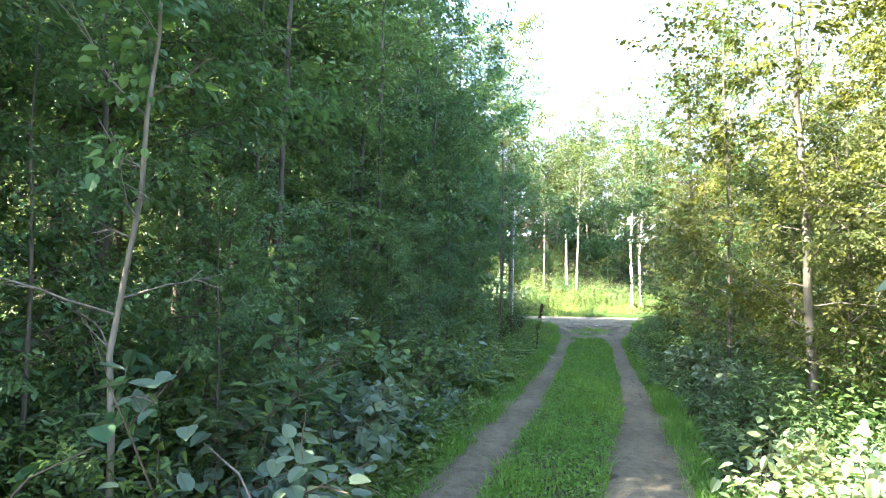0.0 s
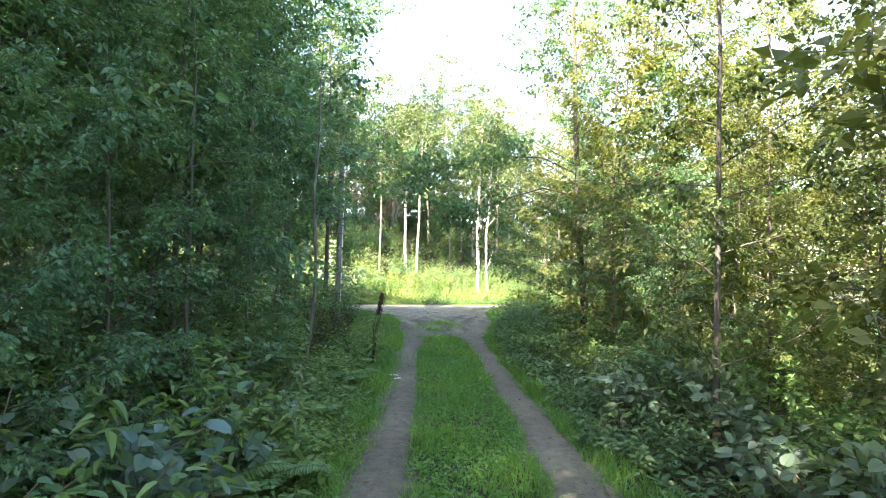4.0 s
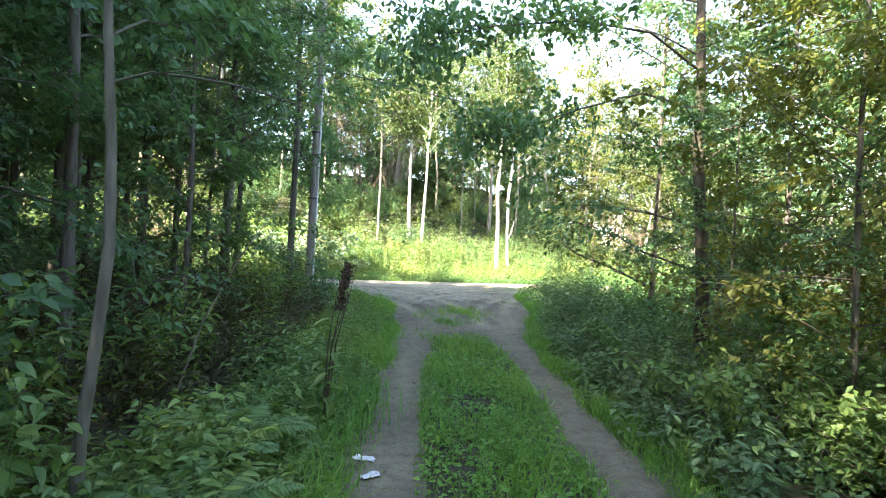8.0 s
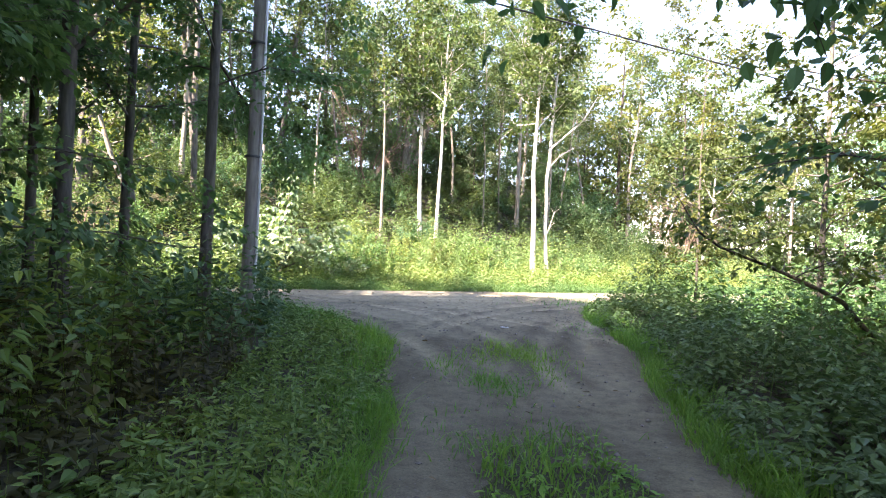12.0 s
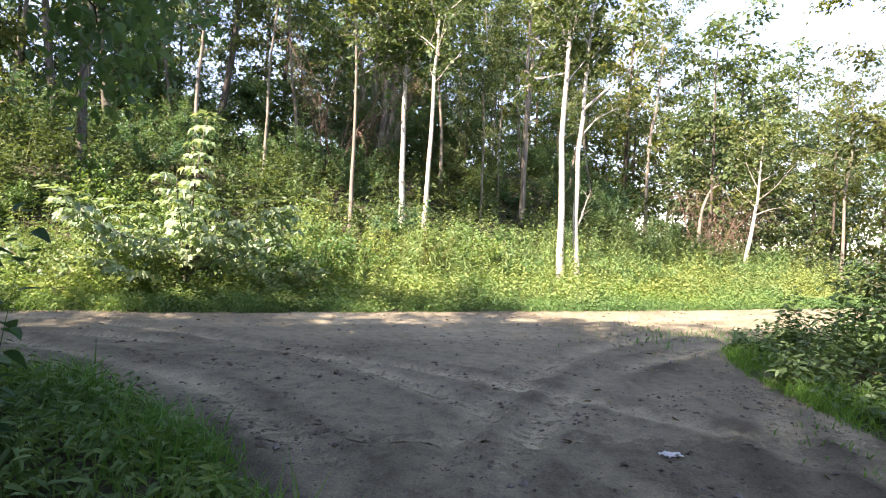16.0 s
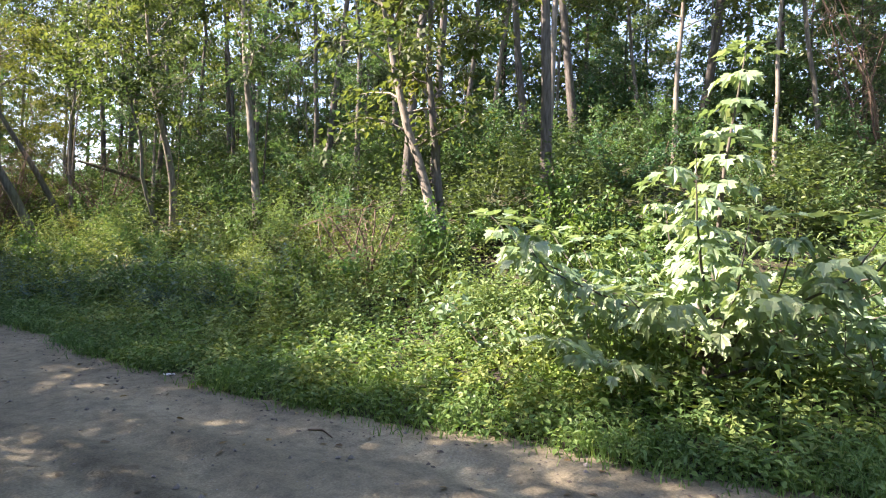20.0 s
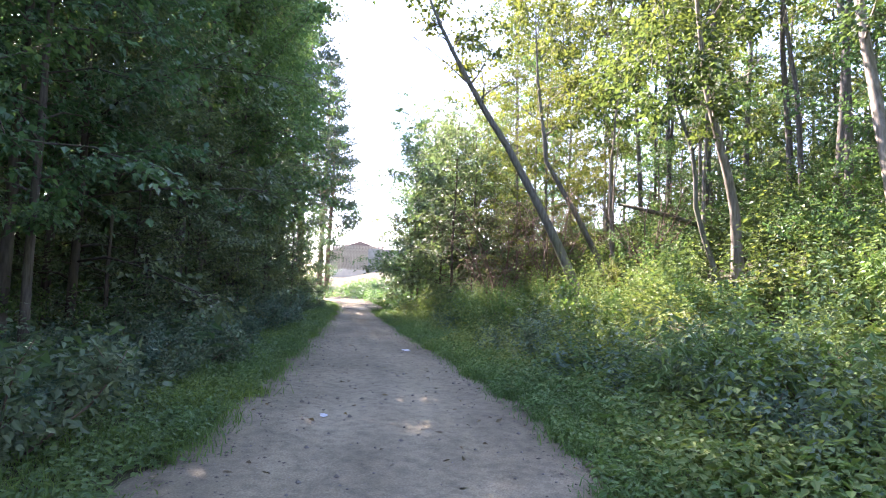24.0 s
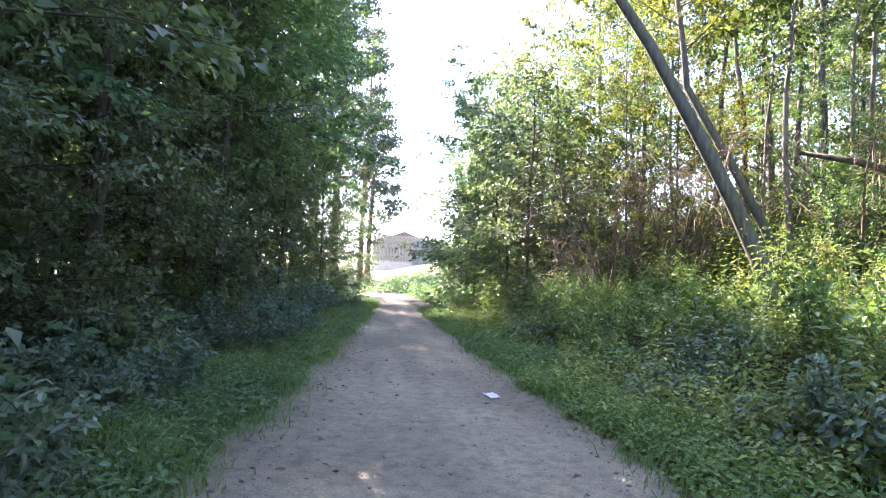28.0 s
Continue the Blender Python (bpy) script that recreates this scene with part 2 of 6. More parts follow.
# ---- mesh tools ----
def mesh_of(name, V, F, mat, smooth=True):
    """A mesh from a vertex array and a triangle (or quad) array."""
    V, F = np.asarray(V, np.float32), np.asarray(F, np.int32)
    me = bpy.data.meshes.new(name)
    k = F.shape[1]
    me.vertices.add(len(V))
    me.vertices.foreach_set("co", V.ravel())
    me.loops.add(F.size)
    me.loops.foreach_set("vertex_index", F.ravel())
    me.polygons.add(len(F))
    me.polygons.foreach_set("loop_start", np.arange(0, F.size, k, dtype=np.int32))
    me.polygons.foreach_set("use_smooth", np.full(len(F), smooth))
    me.materials.append(mat)
    me.update(calc_edges=True)
    return me


class Buf:
    """Collects triangles."""

    def __init__(self):
        self.V, self.F, self.n = [], [], 0

    def add(self, V, F):
        self.V.append(np.asarray(V, np.float32))
        self.F.append(np.asarray(F, np.int32) + self.n)
        self.n += len(V)

    def tube(self, pts, rad, sides=6, cap=True):
        pts, rad = np.asarray(pts, float), np.asarray(rad, float)
        m = len(pts)
        tan = np.gradient(pts, axis=0)
        tan /= np.linalg.norm(tan, axis=1)[:, None] + 1e-9
        ref = np.where(np.abs(tan[:, 2:3]) > 0.9, [[1.0, 0, 0]], [[0, 0, 1.0]])
        a = np.cross(tan, ref)
        a /= np.linalg.norm(a, axis=1)[:, None] + 1e-9
        for i in range(1, m):
            a[i] = a[i - 1] - tan[i] * (a[i - 1] @ tan[i])
            a[i] /= np.linalg.norm(a[i]) + 1e-9
        b = np.cross(tan, a)
        ang = np.arange(sides) * 2 * np.pi / sides
        V = pts[:, None] + rad[:, None, None] * (np.cos(ang)[None, :, None] * a[:, None] + np.sin(ang)[None, :, None] * b[:, None])
        V = V.reshape(-1, 3)
        i, j = np.meshgrid(np.arange(m - 1), np.arange(sides), indexing="ij")
        p, q = (i * sides + j).ravel(), (i * sides + (j + 1) % sides).ravel()
        F = np.r_[np.c_[p, q, q + sides], np.c_[p, q + sides, p + sides]]
        if cap:
            V = np.r_[V, pts[-1:]]
            k = (m - 1) * sides
            F = np.r_[F, np.c_[k + np.arange(sides), k + (np.arange(sides) + 1) % sides, np.full(sides, m * sides)]]
        self.add(V, F)

    def mesh(self, name, mat, smooth=True):
        return mesh_of(name, np.concatenate(self.V), np.concatenate(self.F), mat, smooth)


DIAMOND = np.array([(0, 0), (0.42, 0.5), (1, 0), (0.42, -0.5)])
OVATE = np.array([(0, 0), (0.13, 0.32), (0.38, 0.47), (0.7, 0.3), (1, 0), (0.7, -0.3), (0.38, -0.47), (0.13, -0.32)])
BLADE = np.array([(0, 0), (0.25, 0.4), (0.6, 0.38), (1, 0), (0.6, -0.38), (0.25, -0.4)])
ROUND = np.array([(0, 0), (-0.06, 0.22), (0.12, 0.43), (0.42, 0.5), (0.74, 0.34), (1, 0), (0.74, -0.34), (0.42, -0.5), (0.12, -0.43), (-0.06, -0.22)])


def unit(v):
    return v / (np.linalg.norm(v, axis=-1, keepdims=True) + 1e-9)


def leaves(rng, P, D, N, L, W, shape=DIAMOND, fold=0.25, droop=0.25):
    """Leaf blades at P that point along D and face N; each folded at its midrib and bent down."""
    n, k = len(P), len(shape)
    D = unit(D)
    S = unit(np.cross(D, N))
    N = np.cross(S, D)
    L, W = np.broadcast_to(L, n)[:, None], np.broadcast_to(W, n)[:, None]
    u, v = shape[:, 0], shape[:, 1]
    fo, dr = fold * rng.uniform(0.3, 1.6, (n, 1)), droop * rng.uniform(0.2, 1.8, (n, 1))
    lift = np.abs(v)[None] * W * fo - (u**2)[None] * L * dr
    V = P[:, None] + (u[None] * L)[..., None] * D[:, None] + (v[None] * W)[..., None] * S[:, None] + lift[..., None] * N[:, None]
    base = (np.arange(n) * k)[:, None]
    F = np.concatenate([np.c_[base, base + i, base + i + 1] for i in range(1, k - 1)])
    return V.reshape(-1, 3), F


def part(name, me, parent, label=""):
    ob = new(name, me)
    ob.parent = parent
    if label:
        ob["label"] = label
    return ob


def thing(name, x, y, z, label, category, group="", kind=""):
    ob = new(name)
    ob.empty_display_size = 0.2
    ob.matrix_basis = pose(x, y, z)
    return tagged(ob, label, category, group, kind)


# ---- the plan: ground heights, road and track edges ----
FAR_X, FAR_Y = [-90, -75, -60, -52, -45, -35, -24, -20, -17, -14, -11, -8.5, -5, -2, 1, 5, 10.5, 20, 40, 90], [-9, 3.5, 14.5, 20.0, 23.5, 25.1, 26.4, 26.85, 27.3, 27.65, 27.95, 27.7, 27.8, 28.4, 29.4, 30.8, 32.9, 37, 46, 70]
NEAR_X, NEAR_Y = [-90, -75, -60, -50, -45, -35, -32, -20, -16.4, -14.5, -12.5, -10, -5, -2.5, 4.2, 12.6, 20, 40, 90], [-13, 0.0, 11.0, 18.7, 21.6, 23.5, 23.75, 24.6, 24.8, 24.9, 25.05, 25.1, 25.0, 25.3, 27.2, 31.0, 34, 43, 67]
TL = [(-14, -2.7), (0, -1.42), (4.7, -0.96), (7.2, -0.68), (8.5, -0.54), (12.5, -0.2), (17, 0.05), (20, 0.2), (22.5, 0.05), (23.5, -0.5), (24.2, -1.1), (25.3, -2.5), (26.5, -4)]
TR = [(-14, 0), (0, 0.9), (5.2, 1.27), (8, 1.52), (12.5, 1.78), (17, 2.05), (19.2, 2.25), (20.4, 2.5), (22.4, 3.05), (24.4, 3.15), (25.8, 3.5), (27.2, 4.2), (28.5, 5)]
ML = [(-14, -1.9), (0, -0.88), (4.8, -0.42), (8.5, -0.03), (12.5, 0.27), (16.8, 0.5), (19, 0.78), (20.4, 1.15)]
MR = [(-14, -0.8), (0, 0.1), (5, 0.5), (8.5, 1.02), (12.5, 1.31), (17, 1.6), (19.1, 1.62), (20.4, 1.35)]


def line(pairs, y):
    a = np.array(pairs, float)
    return np.interp(y, a[:, 0], a[:, 1])


def far_edge(x):
    return np.interp(x, FAR_X, FAR_Y)


def near_edge(x):
    return np.interp(x, NEAR_X, NEAR_Y)


def wave(x, y, f, s=0.0):
    """Cheap smooth noise in -1..1."""
    return (np.sin(1.7 * f * x + 1.3 * f * y + s) + np.sin(-1.1 * f * x + 2.1 * f * y + 2.3 * s + 1) + np.sin(2.6 * f * x - 0.7 * f * y + 0.7 * s + 4)) / 3


def inside(x, y):
    """Metres inside the bare soil; negative on the green."""
    rough = 0.09 * wave(x, y, 2.1) + 0.06 * wave(x, y, 6.3, 2)
    road = np.minimum(far_edge(x) - y, y - near_edge(x))
    track = np.minimum(np.minimum(x - line(TL, y), line(TR, y) - x), 28.0 - y)
    median = np.minimum(np.minimum(x - line(ML, y), line(MR, y) - x), (19.3 - y) * 0.3)
    return np.maximum(road, np.minimum(track, -median)) + rough


def step(a, b, v):
    t = np.clip((v - a) / (b - a), 0, 1)
    return t * t * (3 - 2 * t)


def ground_z(x, y):
    x, y = np.asarray(x, float), np.asarray(y, float)
    zt = np.interp(y, [-14, 0, 14, 20, 24.5, 28], [0, 0, 0.0, 0.02, 0.2, 0.26])
    zr = np.interp(x, [-60, -48, -30, -20, -16, -12, -8, -3, 3, 10, 60], [0.9, 0.25, 0.1, 0.12, 0.13, 0.14, 0.16, 0.24, 0.26, 0.3, 0.6])
    w = step(20, 26, y)
    z = zt * (1 - w) + zr * w
    d = y - far_edge(x)
    west = np.interp(d, [0, 2, 3.5, 5, 6.5, 10, 15, 25, 60], [0, 0.1, 0.6, 1.2, 1.8, 3.2, 4.8, 6.2, 8])
    mid = np.interp(d, [0, 3, 5, 8, 11, 15, 25, 60], [0, 0.2, 0.5, 1.3, 2.7, 4.4, 6.0, 8])
    east = np.interp(d, [0, 6, 12, 25, 60], [0, 0.3, 0.8, 1.8, 3])
    a, b = step(-8, 0, x), step(6, 15, x)
    z = z + ((west * (1 - a) + mid * a) * (1 - b) + east * b) * (0.12 + 0.88 * step(-56, -44, x))
    z = z + np.clip((-52 - x) * 0.11, 0, 1.3) * step(1.5, 4, np.abs(y - (far_edge(x) + near_edge(x)) / 2))
    s = np.clip(-inside(x, y), 0, 3)
    return z + 0.03 * np.minimum(s * 2.0, 1) + 0.07 * wave(x, y, 0.7, 5) * np.minimum(s, 1)


# wheel lines: centre and radius of the curve, start and end of its angle
WHEELS = [(-5.8, 20.2, 6.6, 8, 80), (-4.9, 21.0, 4.6, 10, 84), (8.2, 21.2, 5.9, 100, 168), (7.9, 20.0, 7.9, 96, 160), (-5.5, 20.6, 5.6, 5, 88), (-5.5, 20.6, 7.3, 5, 88), (8.6, 20.6, 6.9, 95, 170), (8.6, 20.6, 8.6, 92, 165), (-3.6, 19.0, 7.6, 20, 96)]


def wheel_marks(x, y):
    """Ruts pressed by wheels that turn from the track into the road and run along it."""
    z = np.zeros(np.broadcast(x, y).shape)
    for cx, cy, rad, a0, a1 in WHEELS:
        d = np.hypot(x - cx, y - cy) - rad
        a = np.degrees(np.arctan2(y - cy, x - cx))
        w = step(a0 - 6, a0, a) * (1 - step(a1, a1 + 6, a))
        z += w * (-0.022 * np.exp(-(d / 0.11) ** 2) + 0.014 * np.exp(-((np.abs(d) - 0.2) / 0.07) ** 2))
    for k, (f, s) in enumerate(((0.3, 0.0), (0.62, 1.0), (0.78, 2.2))):
        c = near_edge(x) * (1 - f) + far_edge(x) * f + 0.12 * np.sin(x * 0.35 + s)
        d = y - c
        z += -0.014 * np.exp(-(d / 0.16) ** 2) + 0.008 * np.exp(-((np.abs(d) - 0.28) / 0.1) ** 2)
    return z


def wear(x, y):
    """Above nought where wheels packed the sand pale, below it where damp soil was thrown up."""
    v = np.zeros(np.broadcast(x, y).shape)
    for k, (cx, cy, rad, a0, a1) in enumerate(WHEELS):
        d = np.hypot(x - cx, y - cy) - rad + 0.05 * wave(x, y, 0.9, k)
        a = np.degrees(np.arctan2(y - cy, x - cx))
        w = step(a0 - 8, a0, a) * (1 - step(a1, a1 + 8, a)) * np.clip(0.65 + 0.6 * wave(x, y, 1.1, k), 0, 1)
        v += w * (1.1 * np.exp(-(d / 0.1) ** 2) - 0.45 * np.exp(-((np.abs(d) - 0.22) / 0.07) ** 2))
    for f, s in ((0.22, 0.0), (0.36, 0.6), (0.62, 1.0), (0.78, 2.2)):
        d = y - (near_edge(x) * (1 - f) + far_edge(x) * f + 0.12 * np.sin(x * 0.35 + s))
        v += 0.55 * np.exp(-(d / 0.17) ** 2) * np.clip(0.6 + 0.6 * wave(x, y, 0.5, s), 0, 1)
    mud = step(16.5, 19.5, y) * (1 - step(25.6, 27.0, y)) * step(-4, -2, x) * (1 - step(3, 4.5, x))
    blots = np.clip(wave(x, y, 1.6, 3) * 0.9 + wave(x, y, 4.3, 1) * 0.8 - 0.15, 0, 1)
    return np.clip(v - mud * (0.12 + 0.55 * blots) - 0.5 * np.clip(0.25 - inside(x, y), 0, 0.25) / 0.25, -1, 1)


def dirt_z(x, y):
    """The bare soil, with ruts and a crown."""
    s = inside(x, y)
    zt = ground_z(x, y) - 0.035 * np.clip(s * 2.5, 0, 1)
    ruts = 0.006 * wave(x, y, 3.1, 1) + 0.003 * wave(x, y, 9.0, 3) + 0.004 * wave(x, y, 23.0, 5)
    mud = step(21.5, 22.8, y) * (1 - step(25.3, 26.3, y)) * step(-5, -3, x) * (1 - step(3, 4.5, x))
    clods = mud * np.maximum(0, wave(x, y, 5.0, 7) * wave(x, y, 12.0, 2) + 0.25 * wave(x, y, 29.0, 4)) * 0.045
    return zt + np.clip(s * 0.12, -0.05, 0.03) + (ruts + wheel_marks(x, y) + clods) * np.clip(s * 4, 0, 1)


def grid_lines(dense_a, dense_b, d, far):
    mid = np.arange(dense_a, dense_b + d / 2, d)
    out, g = [], d
    v = 0.0
    while v < far:
        g *= 1.18
        v += g
        out.append(v)
    out = np.array(out)
    return np.r_[dense_a - out[::-1], mid, dense_b + out]


# one ground sheet that reaches the horizon
gx, gy = grid_lines(-32, 14, 0.3, 900), grid_lines(-8, 46, 0.3, 900)
X, Y = np.meshgrid(gx, gy, indexing="ij")
Z = ground_z(X, Y) - 0.02 * (inside(X, Y) > 0.05) - 0.05 * np.clip(inside(X, Y) * 4, 0, 1)
idx = np.arange(X.size).reshape(X.shape)
Q = np.stack([idx[:-1, :-1], idx[1:, :-1], idx[1:, 1:], idx[:-1, 1:]], -1).reshape(-1, 4)
tagged(new("ground", mesh_of("ground", np.stack([X, Y, Z], -1).reshape(-1, 3), Q, SOIL)), "dark forest soil with leaf litter and moss", "ground", kind="structure")


def dirt_sheet(name, x0, x1, y0, y1, d, keep, mat, label):
    X, Y = np.meshgrid(np.arange(x0, x1, d), np.arange(y0, y1, d), indexing="ij")
    ok = (inside(X, Y) > -0.25) & keep(X, Y)
    Z = dirt_z(X, Y)
    idx = np.arange(X.size).reshape(X.shape)
    Q = np.stack([idx[:-1, :-1], idx[1:, :-1], idx[1:, 1:], idx[:-1, 1:]], -1).reshape(-1, 4)
    Q = Q[ok.ravel()[Q].all(1)]
    used, F = np.unique(Q, return_inverse=True)
    V = np.stack([X, Y, Z], -1).reshape(-1, 3)[used]
    me = mesh_of(name, V, F.reshape(-1, 4), mat)
    me.attributes.new("wear", "FLOAT", "POINT").data.foreach_set("value", wear(V[:, 0], V[:, 1]).astype(np.float32))
    tagged(new(name, me), label, "road", kind="structure")


dirt_sheet("track", -4.5, 5.5, -14, 23.95, 0.11, lambda x, y: (x < line(TR, y) + 0.3) & (x > line(TL, y) - 0.3), TRACKSOIL, "two worn wheel ruts of damp grey soil")
dirt_sheet("road", -34, 14, 20, 40, 0.07, lambda x, y: (y > 23.7) | (x < -5), SAND, "packed sandy road with tyre marks and ruts")
dirt_sheet("road_far", -72, -33.7, -2, 27, 0.4, lambda x, y: x < 99, SAND, "far end of the sandy road in sun and shade")
dirt_sheet("road_east", 13.5, 60, 30, 56, 0.5, lambda x, y: x < 99, SAND, "sandy road running on between the trees")


# ---- trees ----
def bend(rng, p0, d0, length, n, wob, lift):
    """A wandering line from p0 along d0."""
    pts, d = [np.array(p0, float)], np.array(d0, float)
    for i in range(n):
        d = d + rng.normal(0, wob, 3) + np.array([0, 0, lift])
        d /= np.linalg.norm(d)
        pts.append(pts[-1] + d * length / n)
    return np.array(pts)


def grow(seed, H, r0, base, spread, limbs, count, leaf, line=None, wob=0.05, rise=0.5, shape=DIAMOND, width=0.72, twigs=4, sides=6, top=0.35, sway=0.02, thick=0.3, hang=0.35, bare=0):
    """Trunk, limbs and crown of one tree, its foot at the origin; the leaves grow in flat sprays. base: where the crown begins, as a share of the trunk.
    line: points that the trunk follows. bare: how many limbs carry no leaves."""
    rng = np.random.default_rng(seed)
    t = np.linspace(0, 1, 12)
    if line is None:
        off = np.cumsum(rng.normal(0, sway * H / 6, (12, 2)), 0) * (t[:, None] ** 0.8)
        trunk = np.c_[off, t * H]
    else:
        q = np.array(line, float)
        u = np.r_[0, np.cumsum(np.linalg.norm(np.diff(q, axis=0), axis=1))]
        trunk = np.stack([np.interp(t * u[-1], u, q[:, k]) for k in range(3)], -1) + rng.normal(0, 0.012, (12, 3)) * np.array([1, 1, 0])
        H = q[-1, 2]
    trunk[0, 2] -= 0.3
    rad = r0 * ((1 - t) ** 0.75 * 0.92 + 0.06)
    rad[0] *= 1.35
    rad[1] *= 1.04
    tb, lb = Buf(), []
    tb.tube(trunk, rad, sides + 2)
    A, B = [], []
    for i in range(limbs):
        s = base + (0.97 - base) * ((i + rng.uniform(0, 1)) / limbs)
        p = np.array([np.interp(s, t, trunk[:, k]) for k in range(3)])
        az = i * 2.4 + rng.normal(0, 0.5)
        full = 1 - abs((s - base) / (1 - base) - top) ** 1.6 * 0.9
        length = spread * max(0.3, full) * rng.uniform(0.65, 1.25)
        up = rise * rng.uniform(0.5, 1.5)
        d = np.array([math.cos(az), math.sin(az), up])
        pts = bend(rng, p, d / np.linalg.norm(d), length, 5, wob * 2.5, 0.05 - 0.1 * (s < 0.5))
        r = max(0.005, np.interp(s, t, rad) * thick * 1.4)
        bb = Buf()
        bb.tube(pts, np.linspace(r, 0.004, 6), 3, cap=False)
        leafy = i >= bare
        if leafy:
            A.append(pts[1:5]), B.append(pts[2:6])
        for j in range(twigs):
            q = rng.uniform(0.12, 0.98)
            k = min(4, int(q * 5))
            o = pts[k] + (pts[k + 1] - pts[k]) * (q * 5 - k)
            dd = unit(pts[k + 1] - pts[k]) + rng.normal(0, 0.65, 3) + np.array([0, 0, 0.1])
            tw = bend(rng, o, dd / np.linalg.norm(dd), length * rng.uniform(0.25, 0.55), 2, 0.15, -0.06)
            bb.tube(tw, np.linspace(max(0.004, r * 0.35), 0.002, 3), 3, cap=False)
            if leafy:
                A.append(tw[:-1]), B.append(tw[1:])
        lb.append(bb)
    A, B = np.concatenate(A), np.concatenate(B)
    w = np.linalg.norm(B - A, axis=1)
    sprays = max(1, count // 11)
    pick = rng.choice(len(A), sprays, p=w / w.sum())
    q = rng.uniform(0, 1, (sprays, 1))
    C = A[pick] * (1 - q) + B[pick] * q + rng.normal(0, leaf * 0.6, (sprays, 3))
    T = unit(B - A)[pick] + rng.normal(0, 0.45, (sprays, 3))
    up = unit(np.array([0, 0, 1.0]) + rng.normal(0, 0.33, (sprays, 3)))
    T = unit(T - up * (T * up).sum(1)[:, None])
    S = np.cross(up, T)
    k = np.repeat(np.arange(sprays), 11)[:count]
    count = len(k)
    a, b = rng.uniform(-1.4, 2.6, (count, 1)), rng.normal(0, 1.15, (count, 1))
    P = C[k] + leaf * (a * T[k] + b * S[k] + rng.normal(0, 0.28, (count, 1)) * up[k]) - np.array([0, 0, 1.0]) * leaf * 0.12 * (a * a + b * b)
    D = T[k] * 0.8 + S[k] * np.sign(b) * 0.7 + rng.normal(0, 0.35, (count, 3)) + np.array([0, 0, -hang])
    N = up[k] + rng.normal(0, 0.3, (count, 3))
    L = leaf * rng.uniform(0.6, 1.35, count)
    V, F = leaves(rng, P, D, N, L, L * width, shape)
    return tb, lb, V, F


def tree(name, g, bark, leafm, label, category="tree", group="", split=False):
    """A tree thing. split: each limb a part of its own."""
    tb, lb, V, F = g
    ob = thing(name, 0, 0, 0, label, category, group)
    if not split:
        for b in lb:
            tb.add(np.concatenate(b.V), np.concatenate(b.F))
    part("trunk", tb.mesh("trunk", bark), ob)
    if split:
        for b in lb:
            part("limb", b.mesh("limb", bark), ob)
    if len(F):
        part("crown", mesh_of("crown", V, F, leafm, False), ob)
    return ob


def put(ob, x, y, turn=0.0, size=1.0, sink=0.0, tilt=(0, 0)):
    """Stands a thing on the ground at x, y."""
    m = pose(x, y, float(ground_z(x, y)) - sink, tilt[0], tilt[1], turn)
    ob.matrix_basis = m
    ob.scale = (size, size, size)
    return ob


def again(ob, x, y, turn=0.0, size=1.0, sink=0.0, tilt=(0, 0)):
    c = copy_thing(ob, pose(0, 0, 0))
    return put(c, x, y, turn, size, sink, tilt)


def scatter(rng, n, x0, x1, y0, y1, gap, ok, taken):
    """Random places at least gap apart that pass ok."""
    out = []
    for _ in range(n * 12):
        if len(out) >= n:
            break
        x, y = rng.uniform(x0, x1), rng.uniform(y0, y1)
        if not ok(x, y):
            continue
        if any((x - a) ** 2 + (y - b) ** 2 < gap * gap for a, b in taken):
            continue
        out.append((x, y))
        taken.append((x, y))
    return out


RNG = np.random.default_rng(11)

SLIM = [tree("alder_tree", grow(101 + i, h, r * 0.85, b, s, 22, 9000, 0.078, rise=0.5, twigs=5, shape=BLADE), BARK_GREY, LEAF_SHADE, "slim grey-barked alder with a dense green crown", split=True)
        for i, (h, r, b, s) in enumerate([(10.0, 0.06, 0.2, 2.2), (11.5, 0.07, 0.26, 2.3), (8.5, 0.05, 0.14, 1.9)])]
OPEN = [tree("alder_tree", grow(116 + i, h, r, b, s, 22, 12000, 0.078, rise=0.45, twigs=5), BARK_GREY, LEAF_SHADE, "straight grey alder trunk with leaves high above the verge", split=True)
        for i, (h, r, b, s) in enumerate([(9.5, 0.085, 0.28, 2.5), (9.0, 0.075, 0.3, 2.3)])]
BUSHY = [tree("young_tree", grow(131 + i, h, r, b, s, 30, 7600, 0.086, rise=0.35), BARK_DARK, LEAF_DARK, "young leafy tree branching from near the ground")
         for i, (h, r, b, s) in enumerate([(6.5, 0.045, 0.06, 2.0), (8.0, 0.055, 0.08, 2.3), (5.5, 0.04, 0.05, 1.7)])]
LEAFY = [tree("lime_tree", grow(146 + i, h, r * 0.85, b, s * 1.15, 32, 9000, 0.078, rise=0.35, shape=BLADE), BARK_GREY, LEAF_SHADE, "young broadleaf tree with branches down to the herbs")
         for i, (h, r, b, s) in enumerate([(7.5, 0.045, 0.07, 1.6), (9.0, 0.055, 0.1, 1.8)])]
LIGHT = [tree("hazel_tree", grow(161 + i, h, r * 0.75, b, s, 34, 9800, 0.072, rise=0.45), BARK_GREY, LEAF_YELLOW, "light yellow-green tree with fine twigs and thin foliage")
         for i, (h, r, b, s) in enumerate([(9.0, 0.055, 0.08, 2.1), (10.5, 0.065, 0.14, 2.4), (7.0, 0.045, 0.05, 1.9)])]
